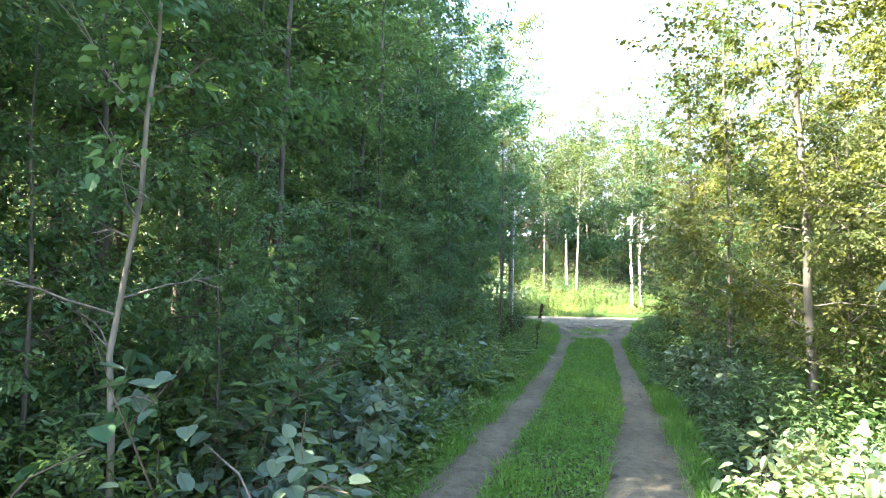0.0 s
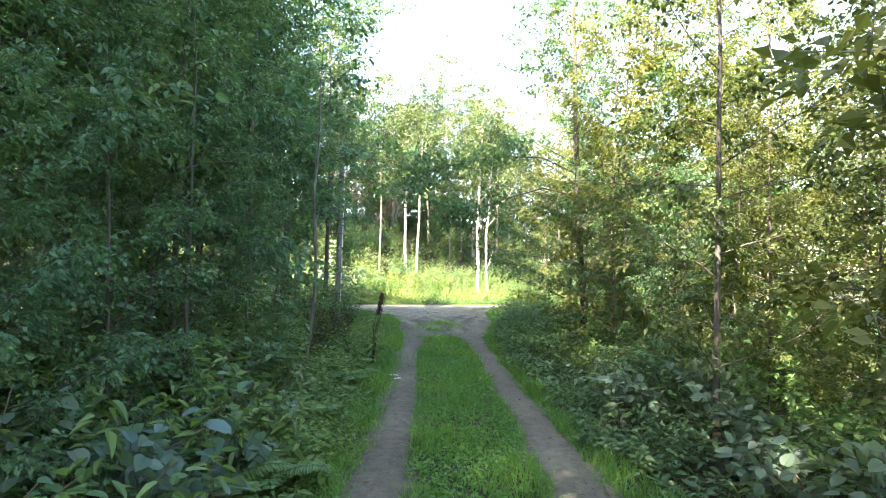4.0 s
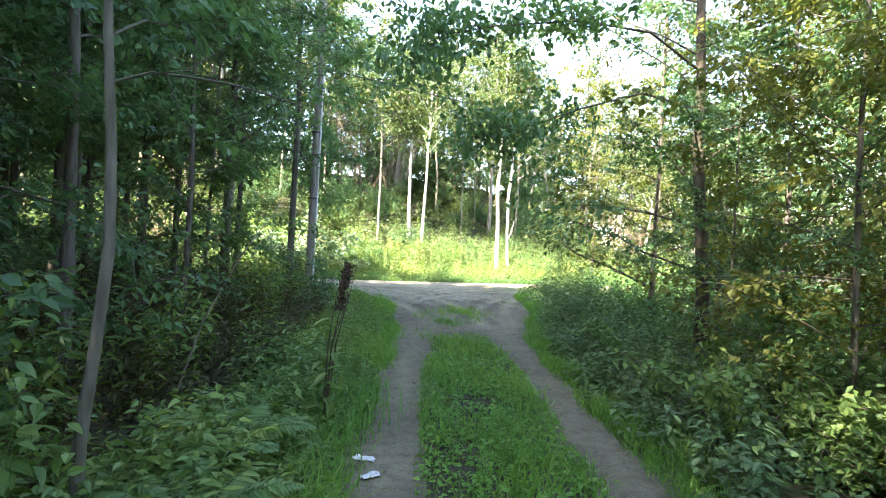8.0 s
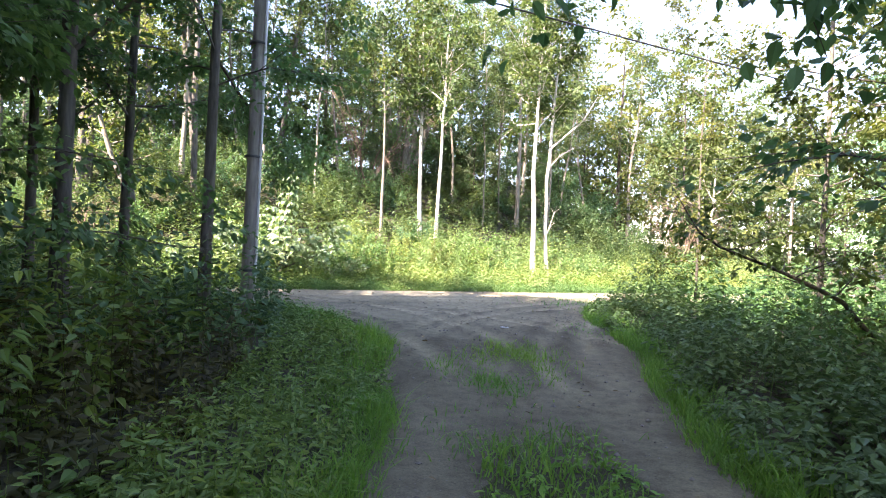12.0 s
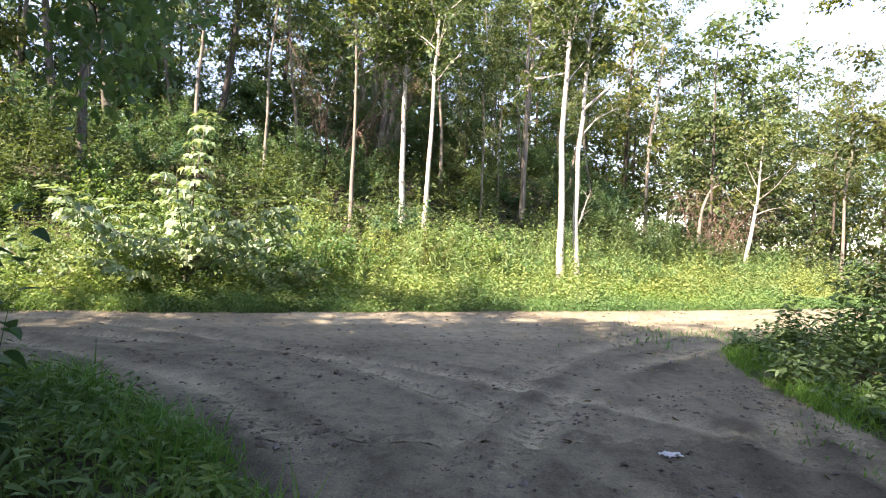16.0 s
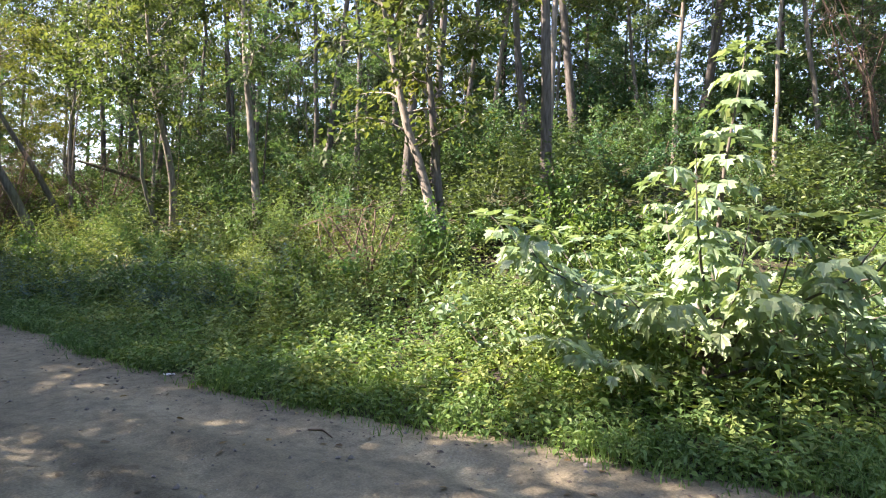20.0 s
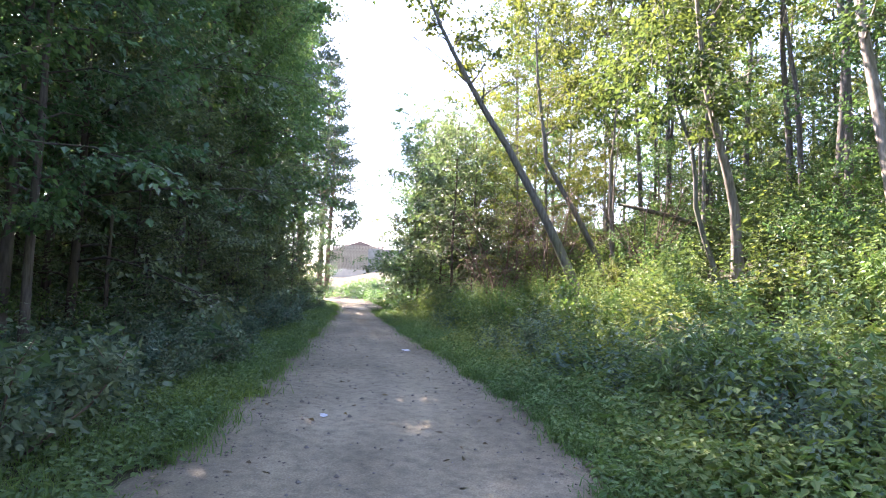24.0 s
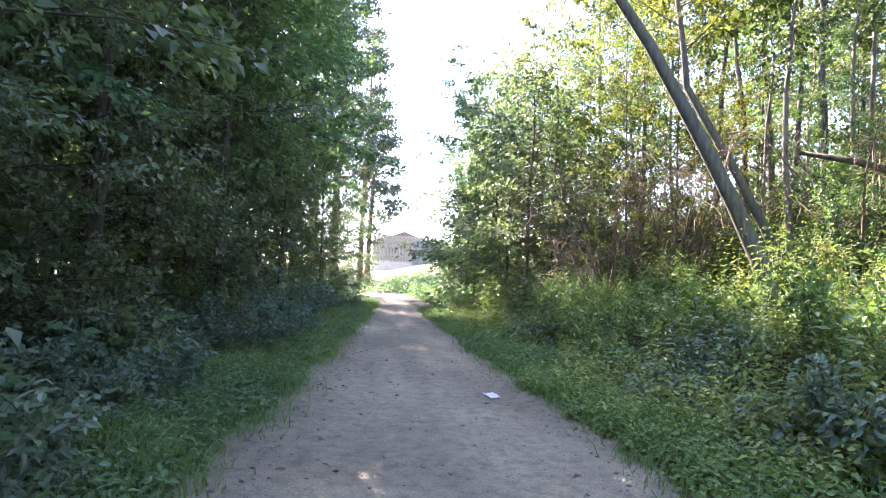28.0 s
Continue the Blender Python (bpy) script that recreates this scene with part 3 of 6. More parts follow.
HILL = [tree("aspen_tree", grow(191 + i, h, r, b, s, 22, 6000, 0.1, rise=0.7, sway=0.06), BARK_PALE, LEAF_TREE, "tall pale-barked tree with a bare lower trunk", split=True)
        for i, (h, r, b, s) in enumerate([(11.0, 0.085, 0.38, 2.2), (12.5, 0.10, 0.42, 2.3), (9.5, 0.065, 0.34, 1.9), (10.5, 0.05, 0.42, 1.8)])]
HIGH = [tree("tall_aspen", grow(206 + i, h, r, b, s, 28, 8000, 0.135, rise=0.5, sway=0.05, top=0.5), BARK_GREY, LEAF_TREE, "tall crooked tree with its crown high over the slope")
        for i, (h, r, b, s) in enumerate([(16.0, 0.12, 0.5, 3.2), (14.5, 0.09, 0.48, 2.9), (17.0, 0.13, 0.52, 3.3)])]
FARTREE = [tree("far_tree", grow(221 + i, h, r, b, s, 20, 3000, 0.23, rise=0.5, twigs=5, sides=3), BARK_DARK, m, "broadleaf tree in full summer leaf deep in the wood")
           for i, (h, r, b, s, m) in enumerate([(12, 0.12, 0.08, 3.0, LEAF_TREE), (10.5, 0.11, 0.05, 2.8, LEAF_SHADE), (13, 0.13, 0.1, 3.0, LEAF_YELLOW), (11, 0.11, 0.06, 2.8, LEAF_DARK)])]

TALL = [tree("tall_alder", grow(241 + i, h, r, b, s, 30, 10500, 0.105, rise=0.5), BARK_GREY, LEAF_SHADE, "tall alder with a full crown behind the first trees")
        for i, (h, r, b, s) in enumerate([(14.0, 0.1, 0.25, 2.7), (13.0, 0.09, 0.2, 2.6)])]
PROTOS = HIGH + TALL + SLIM + OPEN + BUSHY + LEAFY + LIGHT + HILL + FARTREE
used = set()


def plant(pool, x, y, turn=None, size=1.0, tilt=(0, 0), sink=0.05):
    ob = pool[int(RNG.integers(len(pool)))]
    turn = float(RNG.uniform(0, 360)) if turn is None else turn
    if ob.name not in used:
        used.add(ob.name)
        return put(ob, x, y, turn, size, sink, tilt)
    return again(ob, x, y, turn, size, sink, tilt)


def clear_of_path(x, y, m):
    return float(inside(x, y)) < -m


def sun_gap(x, y):
    return x < 0.5 and abs(-0.62 * (x - 2.1) + 0.78 * (y - 4.2)) < 1.1


def wide_gap(x, y):
    return -1.4 < -0.62 * (x - 2.1) + 0.78 * (y - 4.2) < 1.4


taken = [(4.2, 17.9), (2.95, 7.35), (-1.3, 13.2), (13.2, 40.3), (4.2, 33.5), (4.7, 33.8), (0.7, 37.1), (1.3, 35.7), (-0.7, 36.5), (0, 43.7), (-2.7, 29.8), (-19.6, 30.8), (-22, 32.3), (-22.2, 32.5), (-17.1, 32.8), (-17.4, 33.3), (-7.3, 32.3), (-13.7, 33.4), (-1.68, 23.0), (-1.97, 22.3), (-40, 20.7), (-39, 21.2), (-43.5, 18.9), (-46.5, 20.6), (0, 41.5), (-0.4, 42.4), (0.3, 40.2), (0.2, 39)]
# trunks at known places; TALL ones added for shade: pool, x, y, turn, size
SET_TREES = [
    (OPEN, -2.95, 21.3, 10, 1.05), (OPEN, -4.4, 18.6, 77, 0.8),
    (OPEN, -6.5, 20.5, 160, 0.9), (OPEN, -5.2, 22.4, 60, 0.8), (LIGHT, 4.85, 17.2, 200, 0.8), (LIGHT, 4.75, 20.6, 310, 0.85), (LIGHT, 3.6, 14.6, 100, 0.85),
    (LIGHT, 3.0, 10.6, 200, 0.8), (LIGHT, 6.2, 23.6, 250, 0.9), (LIGHT, 5.4, 25.6, 40, 0.65), (SLIM, -2.5, 15.4, 90, 0.9), (SLIM, -2.6, 18.3, 20, 0.95), (SLIM, -3.1, 6.2, 0, 0.75), (SLIM, -2.9, 9.4, 60, 0.85), (LEAFY, -2.6, 12.2, 180, 0.95),
    (TALL, -7.6, 22.6, 20, 0.8), (TALL, -9.2, 22.2, 140, 0.8), (TALL, -11.0, 22.2, 250, 0.6), (TALL, -6.0, 22.7, 300, 0.76), (TALL, -8.4, 23.3, 80, 0.72), (TALL, -10.2, 23.2, 190, 0.56), (TALL, -4.9, 21.3, 30, 0.72), (TALL, -3.9, 20.1, 110, 0.75), (TALL, -12.4, 22.8, 50, 0.6), (TALL, -13.9, 20.9, 130, 0.78), (TALL, -15.4, 21.2, 210, 0.78), (TALL, -17.0, 20.8, 300, 0.84), (TALL, -18.2, 21.3, 20, 0.8), (TALL, -21.3, 22.4, 60, 0.9), (TALL, -18.4, 22.0, 0, 1.0), (TALL, -20.3, 21.8, 90, 1.05), (TALL, -22.1, 21.5, 200, 1.05), (TALL, -23.9, 21.4, 300, 1.05), (TALL, -25.8, 21.2, 40, 1.05), (TALL, -28, 20.9, 150, 1.05), (TALL, -5.2, 18.2, 20, 0.85), (TALL, -6.6, 19.3, 140, 0.9), (TALL, -7.6, 17.6, 260, 0.95), (TALL, -8.8, 19.0, 60, 0.9), (TALL, -4.6, 16.8, 200, 0.85), (TALL, -9.8, 17.2, 320, 0.95), (LEAFY, 3.75, 16.5, 200, 0.42), (LEAFY, 3.9, 14.2, 80, 0.45), (LEAFY, 3.5, 12.2, 10, 0.4), (LEAFY, 5.2, 19.2, 60, 0.9), (LEAFY, 5.0, 15.9, 170, 0.95),
    (HILL, -3.45, 38.9, 0, 1.0), (HILL, -8.2, 37.8, 50, 1.0), (HILL, 3.4, 39.5, 150, 0.85), (HILL, 4.9, 40.0, 80, 0.95), (HILL, 4.3, 41.2, 30, 0.7), (HILL, -5.4, 38.5, 30, 1.0),
    (HILL, 6.5, 41, 210, 0.85), (HILL, 17.9, 41.2, 90, 0.8), (HILL, -20, 34, 90, 0.9), (HILL, -24.8, 33.4, 10, 0.8),
    (BUSHY, -27, 28.4, 30, 1.4), (BUSHY, -28.3, 29.3, 130, 1.35), (BUSHY, -30.2, 28.2, 220, 1.4), (BUSHY, -33, 28.0, 10, 1.3), (BUSHY, -37.5, 27.6, 100, 1.2), (LEAFY, -34, 27.4, 20, 1.25), (LIGHT, -31, 30.5, 250, 1.1), (SLIM, -37, 27.2, 80, 1.1), (LEAFY, -40, 28.2, 30, 1.1), (LEAFY, -44, 28.6, 130, 1.15), (FARTREE, -58, 29, 30, 0.8), (FARTREE, -53, 28.2, 150, 0.85), (FARTREE, -49, 28, 250, 0.9), (LIGHT, -26.5, 31.2, 70, 1.05),
]
for pool, x, y, turn, size in SET_TREES:
    taken.append((x, y))
    plant(pool, x, y, turn, size)

# the wood west of the track, dark and dense
for x, y in scatter(RNG, 11, -12.5, -3, 20.5, 23.2, 0.8, lambda x, y: True, taken):
    plant(OPEN, x, y, size=float(RNG.uniform(0.74, 0.84)))
for x, y in scatter(RNG, 24, -14, -3.2, 16.5, 23.3, 1.1, lambda x, y: y < near_edge(x) - 2 and x < line(TL, y) - 2.2, taken):
    plant(OPEN, x, y, size=float(RNG.uniform(0.85, 1.0) if x < -5 else RNG.uniform(0.75, 0.85)))
for x, y in scatter(RNG, 18, -5.8, -3.1, -4, 16, 1.2, lambda x, y: x < line(TL, y) - 2.3 and not sun_gap(x, y), taken):
    plant(LEAFY if RNG.uniform() < 0.55 else SLIM, x, y, size=float(RNG.uniform(0.9, 1.2)))
# tall crowns added to keep the sun off the track
for x, y in scatter(RNG, 13, -11, -5.0, -10, 16, 1.3, lambda x, y: x < line(TL, y) - 3.0 and not wide_gap(x, y), taken):
    plant(TALL, x, y, size=float(RNG.uniform(1.0, 1.2)))
for x, y in scatter(RNG, 26, -15, -4.5, -9, 22.5, 1.4, lambda x, y: x < line(TL, y) - 3.2 and not wide_gap(x, y), taken):
    plant(BUSHY if RNG.uniform() < 0.6 or y > 16 else TALL, x, y, size=float(RNG.uniform(0.8, 1.1)))
# young trees added beside the start to shade the left foreground
for x, y in scatter(RNG, 10, -6.4, -4.3, -5.5, 3.2, 0.9, lambda x, y: True, taken):
    plant(BUSHY, x, y, size=float(RNG.uniform(0.8, 0.95)))
for x, y in scatter(RNG, 16, -3.6, -1.6, -2, 14, 0.8, lambda x, y: x < line(TL, y) - 1.0 and not sun_gap(x, y), taken):
    plant(LEAFY, x, y, size=float(RNG.uniform(0.3, 0.5)))
for x, y in scatter(RNG, 10, -9, -3.6, 19.5, 23.0, 0.9, lambda x, y: True, taken):
    plant(BUSHY, x, y, size=float(RNG.uniform(0.85, 1.05)))
for x, y in scatter(RNG, 10, -5.2, -2.6, 10, 20, 0.9, lambda x, y: x < line(TL, y) - 2.1, taken):
    plant(LEAFY, x, y, size=float(RNG.uniform(0.65, 0.9)))
for x, y in scatter(RNG, 4, -9, -4.6, 4, 12.5, 1.0, lambda x, y: not wide_gap(x, y), taken):
    plant(TALL, x, y, size=float(RNG.uniform(1.0, 1.2)))
for x, y in scatter(RNG, 16, -44, -16, -10, 13, 3.5, lambda x, y: near_edge(x) - y > 10 and not wide_gap(x, y), taken):
    plant(FARTREE, x, y, size=float(RNG.uniform(0.85, 1.05)))
# the lighter wood east of it
for x, y in scatter(RNG, 12, 3.2, 5.2, 2, 21, 0.9, lambda x, y: x > line(TR, y) + 1.7, taken):
    plant(LIGHT, x, y, size=float(RNG.uniform(0.45, 0.65)))
for x, y in scatter(RNG, 20, 3.0, 7.0, -3, 22, 1.3, lambda x, y: clear_of_path(x, y, 1.5), taken):
    plant(LIGHT, x, y, size=float(RNG.uniform(0.8, 1.05)))
for x, y in scatter(RNG, 32, 5.5, 17, -6, 31, 1.6, lambda x, y: clear_of_path(x, y, 1.9), taken):
    plant(LIGHT if RNG.uniform() < 0.75 else SLIM, x, y, size=float(RNG.uniform(0.85, 1.15)))
# the wooded slope north of the road
for x, y in scatter(RNG, 8, -18, -4.5, 36, 44, 1.8, lambda x, y: 9.0 < y - far_edge(x) < 14, taken):
    plant(HIGH, x, y, size=float(RNG.uniform(0.95, 1.1)), tilt=(float(RNG.normal(0, 4)), float(RNG.normal(0, 4))))
for x, y in scatter(RNG, 19, -36, -6.5, 32, 46, 2.2, lambda x, y: 6.0 < y - far_edge(x) < 14 and not (-21.5 < x < -15 and y < 35), taken):
    plant(HIGH, x, y, size=float(RNG.uniform(0.85, 1.05)), tilt=(float(RNG.normal(0, 4)), float(RNG.normal(0, 4))))
for x, y in scatter(RNG, 22, -36, 12, 33.5, 50, 2.0, lambda x, y: 9.0 < y - far_edge(x) < 17, taken):
    plant(HILL, x, y, size=float(RNG.uniform(0.8, 1.15)), tilt=(float(RNG.normal(0, 4)), float(RNG.normal(0, 4))))
for x, y in scatter(RNG, 26, -36, 10, 36, 56, 1.6, lambda x, y: 11.5 < y - far_edge(x) < 18, taken):
    plant(BUSHY if RNG.uniform() < 0.6 else LEAFY, x, y, size=float(RNG.uniform(0.7, 1.0)))
for x, y in scatter(RNG, 62, -50, 26, 36, 72, 2.5, lambda x, y: (15.5 if x < 6 else 9.0) < y - far_edge(x) < 28, taken):
    plant(FARTREE, x, y, size=float(RNG.uniform(0.8, 1.1)))
for x, y in scatter(RNG, 16, -50, -25, 27, 40, 2.2, lambda x, y: 3.5 < y - far_edge(x) < 16, taken):
    plant((LEAFY, LIGHT, HILL)[int(RNG.integers(3))], x, y, size=float(RNG.uniform(0.8, 1.1)))
for x, y in scatter(RNG, 20, -32, 10, 44, 54, 1.6, lambda x, y: 15.5 < y - far_edge(x) < 21, taken):
    plant(BUSHY, x, y, size=float(RNG.uniform(0.6, 0.9)))
for x, y in scatter(RNG, 12, -40, -23, 28, 38, 1.4, lambda x, y: 3.5 < y - far_edge(x) < 9, taken):
    plant(LIGHT, x, y, size=float(RNG.uniform(0.6, 0.9)))
for x, y in scatter(RNG, 16, -28, -8.5, 33, 42, 1.7, lambda x, y: 6.5 < y - far_edge(x) < 12, taken):
    plant(LEAFY, x, y, size=float(RNG.uniform(0.55, 0.85)))
for x, y in scatter(RNG, 16, 7, 34, 42, 62, 2.6, lambda x, y: y - far_edge(x) > 7, taken):
    plant(FARTREE, x, y, size=float(RNG.uniform(0.6, 0.9)))
# the dark wall of trees south of the road
for x, y in scatter(RNG, 11, -37, -19, 13, 23, 1.4, lambda x, y: 2.6 < near_edge(x) - y < 5.2, taken):
    plant(TALL, x, y, size=float(RNG.uniform(1.05, 1.2)))
for x, y in scatter(RNG, 40, -32, -9.5, 13, 24, 0.95, lambda x, y: 2.7 < near_edge(x) - y < 6.4, taken):
    plant(BUSHY, x, y, size=float(RNG.uniform(1.0, 1.4) if x < -18 else RNG.uniform(0.95, 1.15)))
for x, y in scatter(RNG, 16, -45, -26, 13, 24, 1.3, lambda x, y: 1.2 < near_edge(x) - y < 5, taken):
    plant(BUSHY, x, y, size=float(RNG.uniform(0.7, 0.95)))
for x, y in scatter(RNG, 18, -34, -7, 6, 21, 2.3, lambda x, y: 6 < near_edge(x) - y < 12, taken):
    plant(FARTREE, x, y, size=float(RNG.uniform(0.95, 1.15)))
for x, y in scatter(RNG, 22, -45, -7, 8, 20, 1.6, lambda x, y: 7 < near_edge(x) - y < 11, taken):
    plant(BUSHY, x, y, size=float(RNG.uniform(0.5, 0.7)))
for x, y in scatter(RNG, 26, -34, -13, 15, 24, 0.8, lambda x, y: 2.1 < near_edge(x) - y < 3.1, taken):
    plant(BUSHY, x, y, size=float(RNG.uniform(0.5, 0.8)))
# far woods all round
for x, y in scatter(RNG, 34, 12, 28, -4, 46, 2.2, lambda x, y: clear_of_path(x, y, 2.5), taken):
    plant(FARTREE, x, y, size=float(RNG.uniform(0.55, 0.85)))
for x, y in scatter(RNG, 55, -90, 60, -34, 90, 5, lambda x, y: (clear_of_path(x, y, 5) and (y > far_edge(x) + 26 or y < near_edge(x) - 8 or x < -50 or x > 20) and (x < -16 or x > 16 or y < -10 or y > 60) and not (x < -45 and 8 < y < 28)), taken):
    plant(FARTREE, x, y, size=float(RNG.uniform(0.9, 1.3)))
# leafy young trees that close the wall beside the road
for k, (x, y) in enumerate(((-14.8, 22.4), (-16.3, 22.3), (-17.8, 22.4), (-19.4, 22.2), (-21.0, 22.1), (-22.7, 21.9))):
    plant(BUSHY, x, y, 57 * k, 0.62 + 0.07 * (k % 3))
for ob in PROTOS:
    if ob.name not in used:
        for o in (*ob.children, ob):
            bpy.data.objects.remove(o)

# ---- low growth ----
def stems(rng, P, Hs, per, leaf, shape, mat, name, label, fold=0.25, droop=0.35, width=0.6, spread=0.5, stemw=0.004, category="undergrowth"):
    """Many upright herbs: a thin stem each, leaves in whorls along it."""
    n = len(P)
    if n == 0:
        return None
    lean = rng.normal(0, 0.16, (n, 2))
    k = per
    q = (np.arange(k)[None] + rng.uniform(0, 1, (n, k))) / k * 0.9 + 0.12
    az = rng.uniform(0, 6.28, (n, 1)) + np.arange(k)[None] * 2.4
    base = P[:, None] + np.stack([lean[:, :1] * Hs[:, None] * q, lean[:, 1:] * Hs[:, None] * q, Hs[:, None] * q], -1)
    D = np.stack([np.cos(az), np.sin(az), rng.uniform(-0.3, 0.4, (n, k))], -1) + rng.normal(0, 0.15, (n, k, 3))
    L = leaf * rng.uniform(0.55, 1.3, (n, k)) * (1.15 - 0.45 * q)
    base = base + D * (spread * L * rng.uniform(0.1, 1.2, (n, k)))[..., None]
    N = rng.normal(0, 0.33, (n, k, 3)) + np.array([0, 0, 1.0])
    V, F = leaves(rng, base.reshape(-1, 3), D.reshape(-1, 3), N.reshape(-1, 3), L.ravel(), L.ravel() * width, shape, fold, droop)
    top = P + np.c_[lean * Hs[:, None], Hs]
    side = np.array([stemw, 0, 0])
    SV = np.stack([P - side, P + side, top], 1).reshape(-1, 3)
    SF = np.arange(3 * n).reshape(-1, 3) + len(V)
    ob = new(name, mesh_of(name, np.r_[V, SV], np.r_[F, SF], mat, False))
    return tagged(ob, label, category, kind="stuff")


def field(rng, n, x0, x1, y0, y1, ok):
    x, y = rng.uniform(x0, x1, n), rng.uniform(y0, y1, n)
    m = ok(x, y)
    x, y = x[m], y[m]
    return np.c_[x, y, ground_z(x, y) - 0.02]


def edge_height(P, low, high, ramp_m):
    """Herbs grow taller away from the bare soil, in mounds."""
    s = np.clip(-inside(P[:, 0], P[:, 1]) / ramp_m, 0.05, 1)
    return (low + (high - low) * s) * (0.28 + 0.95 * np.clip(0.55 + 0.8 * wave(P[:, 0], P[:, 1], 0.9, 3) + 0.7 * wave(P[:, 0], P[:, 1], 2.3, 1), 0, 1.25)) * np.random.default_rng(5).uniform(0.6, 1.3, len(P))


def clumps(rng, P, per, rad, keep=0.3):
    """Gathers most points round clump centres, so that dark gaps stay between; second answer: dome heights."""
    n = len(P)
    c = rng.choice(n, max(1, n // per), replace=False)
    k = rng.integers(0, len(c), n)
    size = rng.uniform(0.5, 1.5, len(c))[k]
    off = rng.normal(0, 1, (n, 2)) * (rad * size)[:, None]
    q = P.copy()
    q[:, :2] = P[c][k][:, :2] + off
    h = np.exp(-((np.hypot(off[:, 0], off[:, 1]) / (1.6 * rad * size)) ** 2)) * (0.55 + 0.5 * size)
    loose = rng.uniform(0, 1, n) < keep
    q[loose] = P[loose]
    h[loose] = 0.4
    ok = inside(q[:, 0], q[:, 1]) < -0.15
    q, h = q[ok], h[ok]
    q[:, 2] = ground_z(q[:, 0], q[:, 1]) - 0.02
    return q, h


r = np.random.default_rng(21)
out = lambda x, y: -inside(x, y)
P = field(r, 7600, -3.5, 0.5, -2, 24.5, lambda x, y: (x < line(TL, y) - 0.1) & (y < 18.5) & (out(x, y) > np.interp(y, [9, 14], [0.1, 0.5])) & (out(x, y) < np.interp(y, [11, 14], [1.9, 1.25])))
stems(r, P, edge_height(P, 0.18, 0.85, 1.5) * np.interp(P[:, 1], [11, 15], [1, 0.62]), 18, 0.088, OVATE, LEAF_HERB, "undergrowth", "dense green herbs along the track")
P = field(r, 4600, -7.5, -1, -4, 24.5, lambda x, y: (x < line(TL, y) - np.interp(y, [11, 14], [1.5, 1.05])) & (y < near_edge(x) - 0.5))
# herbs here get the leaf colour with deep shade put in
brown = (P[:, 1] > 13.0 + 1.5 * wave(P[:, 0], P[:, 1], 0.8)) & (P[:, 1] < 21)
stems(r, P[brown], edge_height(P[brown], 0.25, 0.8, 1.6), 22, 0.08, OVATE, LEAF_SHADED_BROWN, "undergrowth", "dark herbs under the alders, deep shade put into the leaf colour", width=0.6)
P = P[~brown]
stems(r, P, edge_height(P, 0.3, 0.95, 1.6), 20, 0.088, OVATE, LEAF_NETTLE, "undergrowth", "waist-high herbs under the dark trees", width=0.75)
P = field(r, 6000, 0.8, 5.5, -2, 29, lambda x, y: (x > line(TR, y) + 0.05) & (out(x, y) > np.where(y > 9.5, 0.1, 0.25)) & (out(x, y) < 1.7))
stems(r, P, edge_height(P, 0.22, 0.62, 1.0), 18, 0.086, OVATE, LEAF_NETTLE, "undergrowth", "leafy herbs and nettles beside the track")
P = field(r, 4600, 2, 10, -4, 30, lambda x, y: (x > line(TR, y) + 1.4) & (y < near_edge(x) - 0.4))
stems(r, P, edge_height(P, 0.3, 0.85, 1.6), 19, 0.105, DIAMOND, LEAF_HERB, "undergrowth", "green herbs under the light trees", width=0.75)
P = field(r, 33000, -32, 14, 26, 40, lambda x, y: (y - far_edge(x) > 0.2) & (y - far_edge(x) < 5))
P, h = clumps(r, P, 26, 0.28, 0.45)
stems(r, P, edge_height(P, 0.2, 1.15, 2.8) * h, 18, 0.074, DIAMOND, LEAF_TOE_LIT, "undergrowth", "herbs on the foot of the slope, sunlight put into the leaf colour", width=0.7)
P = field(r, 2600, -32, 14, 26, 41, lambda x, y: (y - far_edge(x) > 1.3) & (y - far_edge(x) < 6))
P, h = clumps(r, P, 14, 0.3, 0.25)
stems(r, P, r.uniform(0.75, 1.35, len(P)), 26, 0.13, DIAMOND, LEAF_TOE_LIT, "tall_herbs", "tall leafy stalks standing out of the herbs, in the same sun-lightened colour", width=0.3, droop=0.5, stemw=0.006)
P = field(r, 900, -4.5, 0, -1, 24, lambda x, y: (out(x, y) > np.interp(y, [10, 14], [0.6, 1.6])) & (out(x, y) < np.interp(y, [10, 14], [2.4, 2.9])) & (x < line(TL, y)))
P, h = clumps(r, P, 12, 0.25, 0.25)
stems(r, P, r.uniform(0.6, 1.15, len(P)), 24, 0.12, OVATE, LEAF_HERB, "tall_herbs", "nettles and tall herbs beside the track", width=0.42, droop=0.45)
P = field(r, 27000, -36, 18, 29, 50, lambda x, y: (y - far_edge(x) > 4.5) & (y - far_edge(x) < 15 + 3 * wave(x, y, 0.5, 2)))
P, h = clumps(r, P, 24, 0.4, 0.2)
# darker leaf than at the foot: the upper slope's shade put into colour
stems(r, P, edge_height(P, 0.5, 1.5, 2.0) * h, 17, 0.13, DIAMOND, LEAF_TREE, "undergrowth", "thick green scrub covering the wooded slope", width=0.7)
P = field(r, 12500, -46, -3, 15, 25, lambda x, y: (near_edge(x) - y > np.where((x > -16.5) & (x < -11), 0.8, 1.4) + 0.3 * wave(x, y, 1.3, 1)) & (near_edge(x) - y < 4.2))
stems(r, P, edge_height(P, 0.12, 0.7, 2.4), 16, 0.088, OVATE, LEAF_BLUE, "undergrowth", "dull blue-green goutweed along the road", width=0.75)
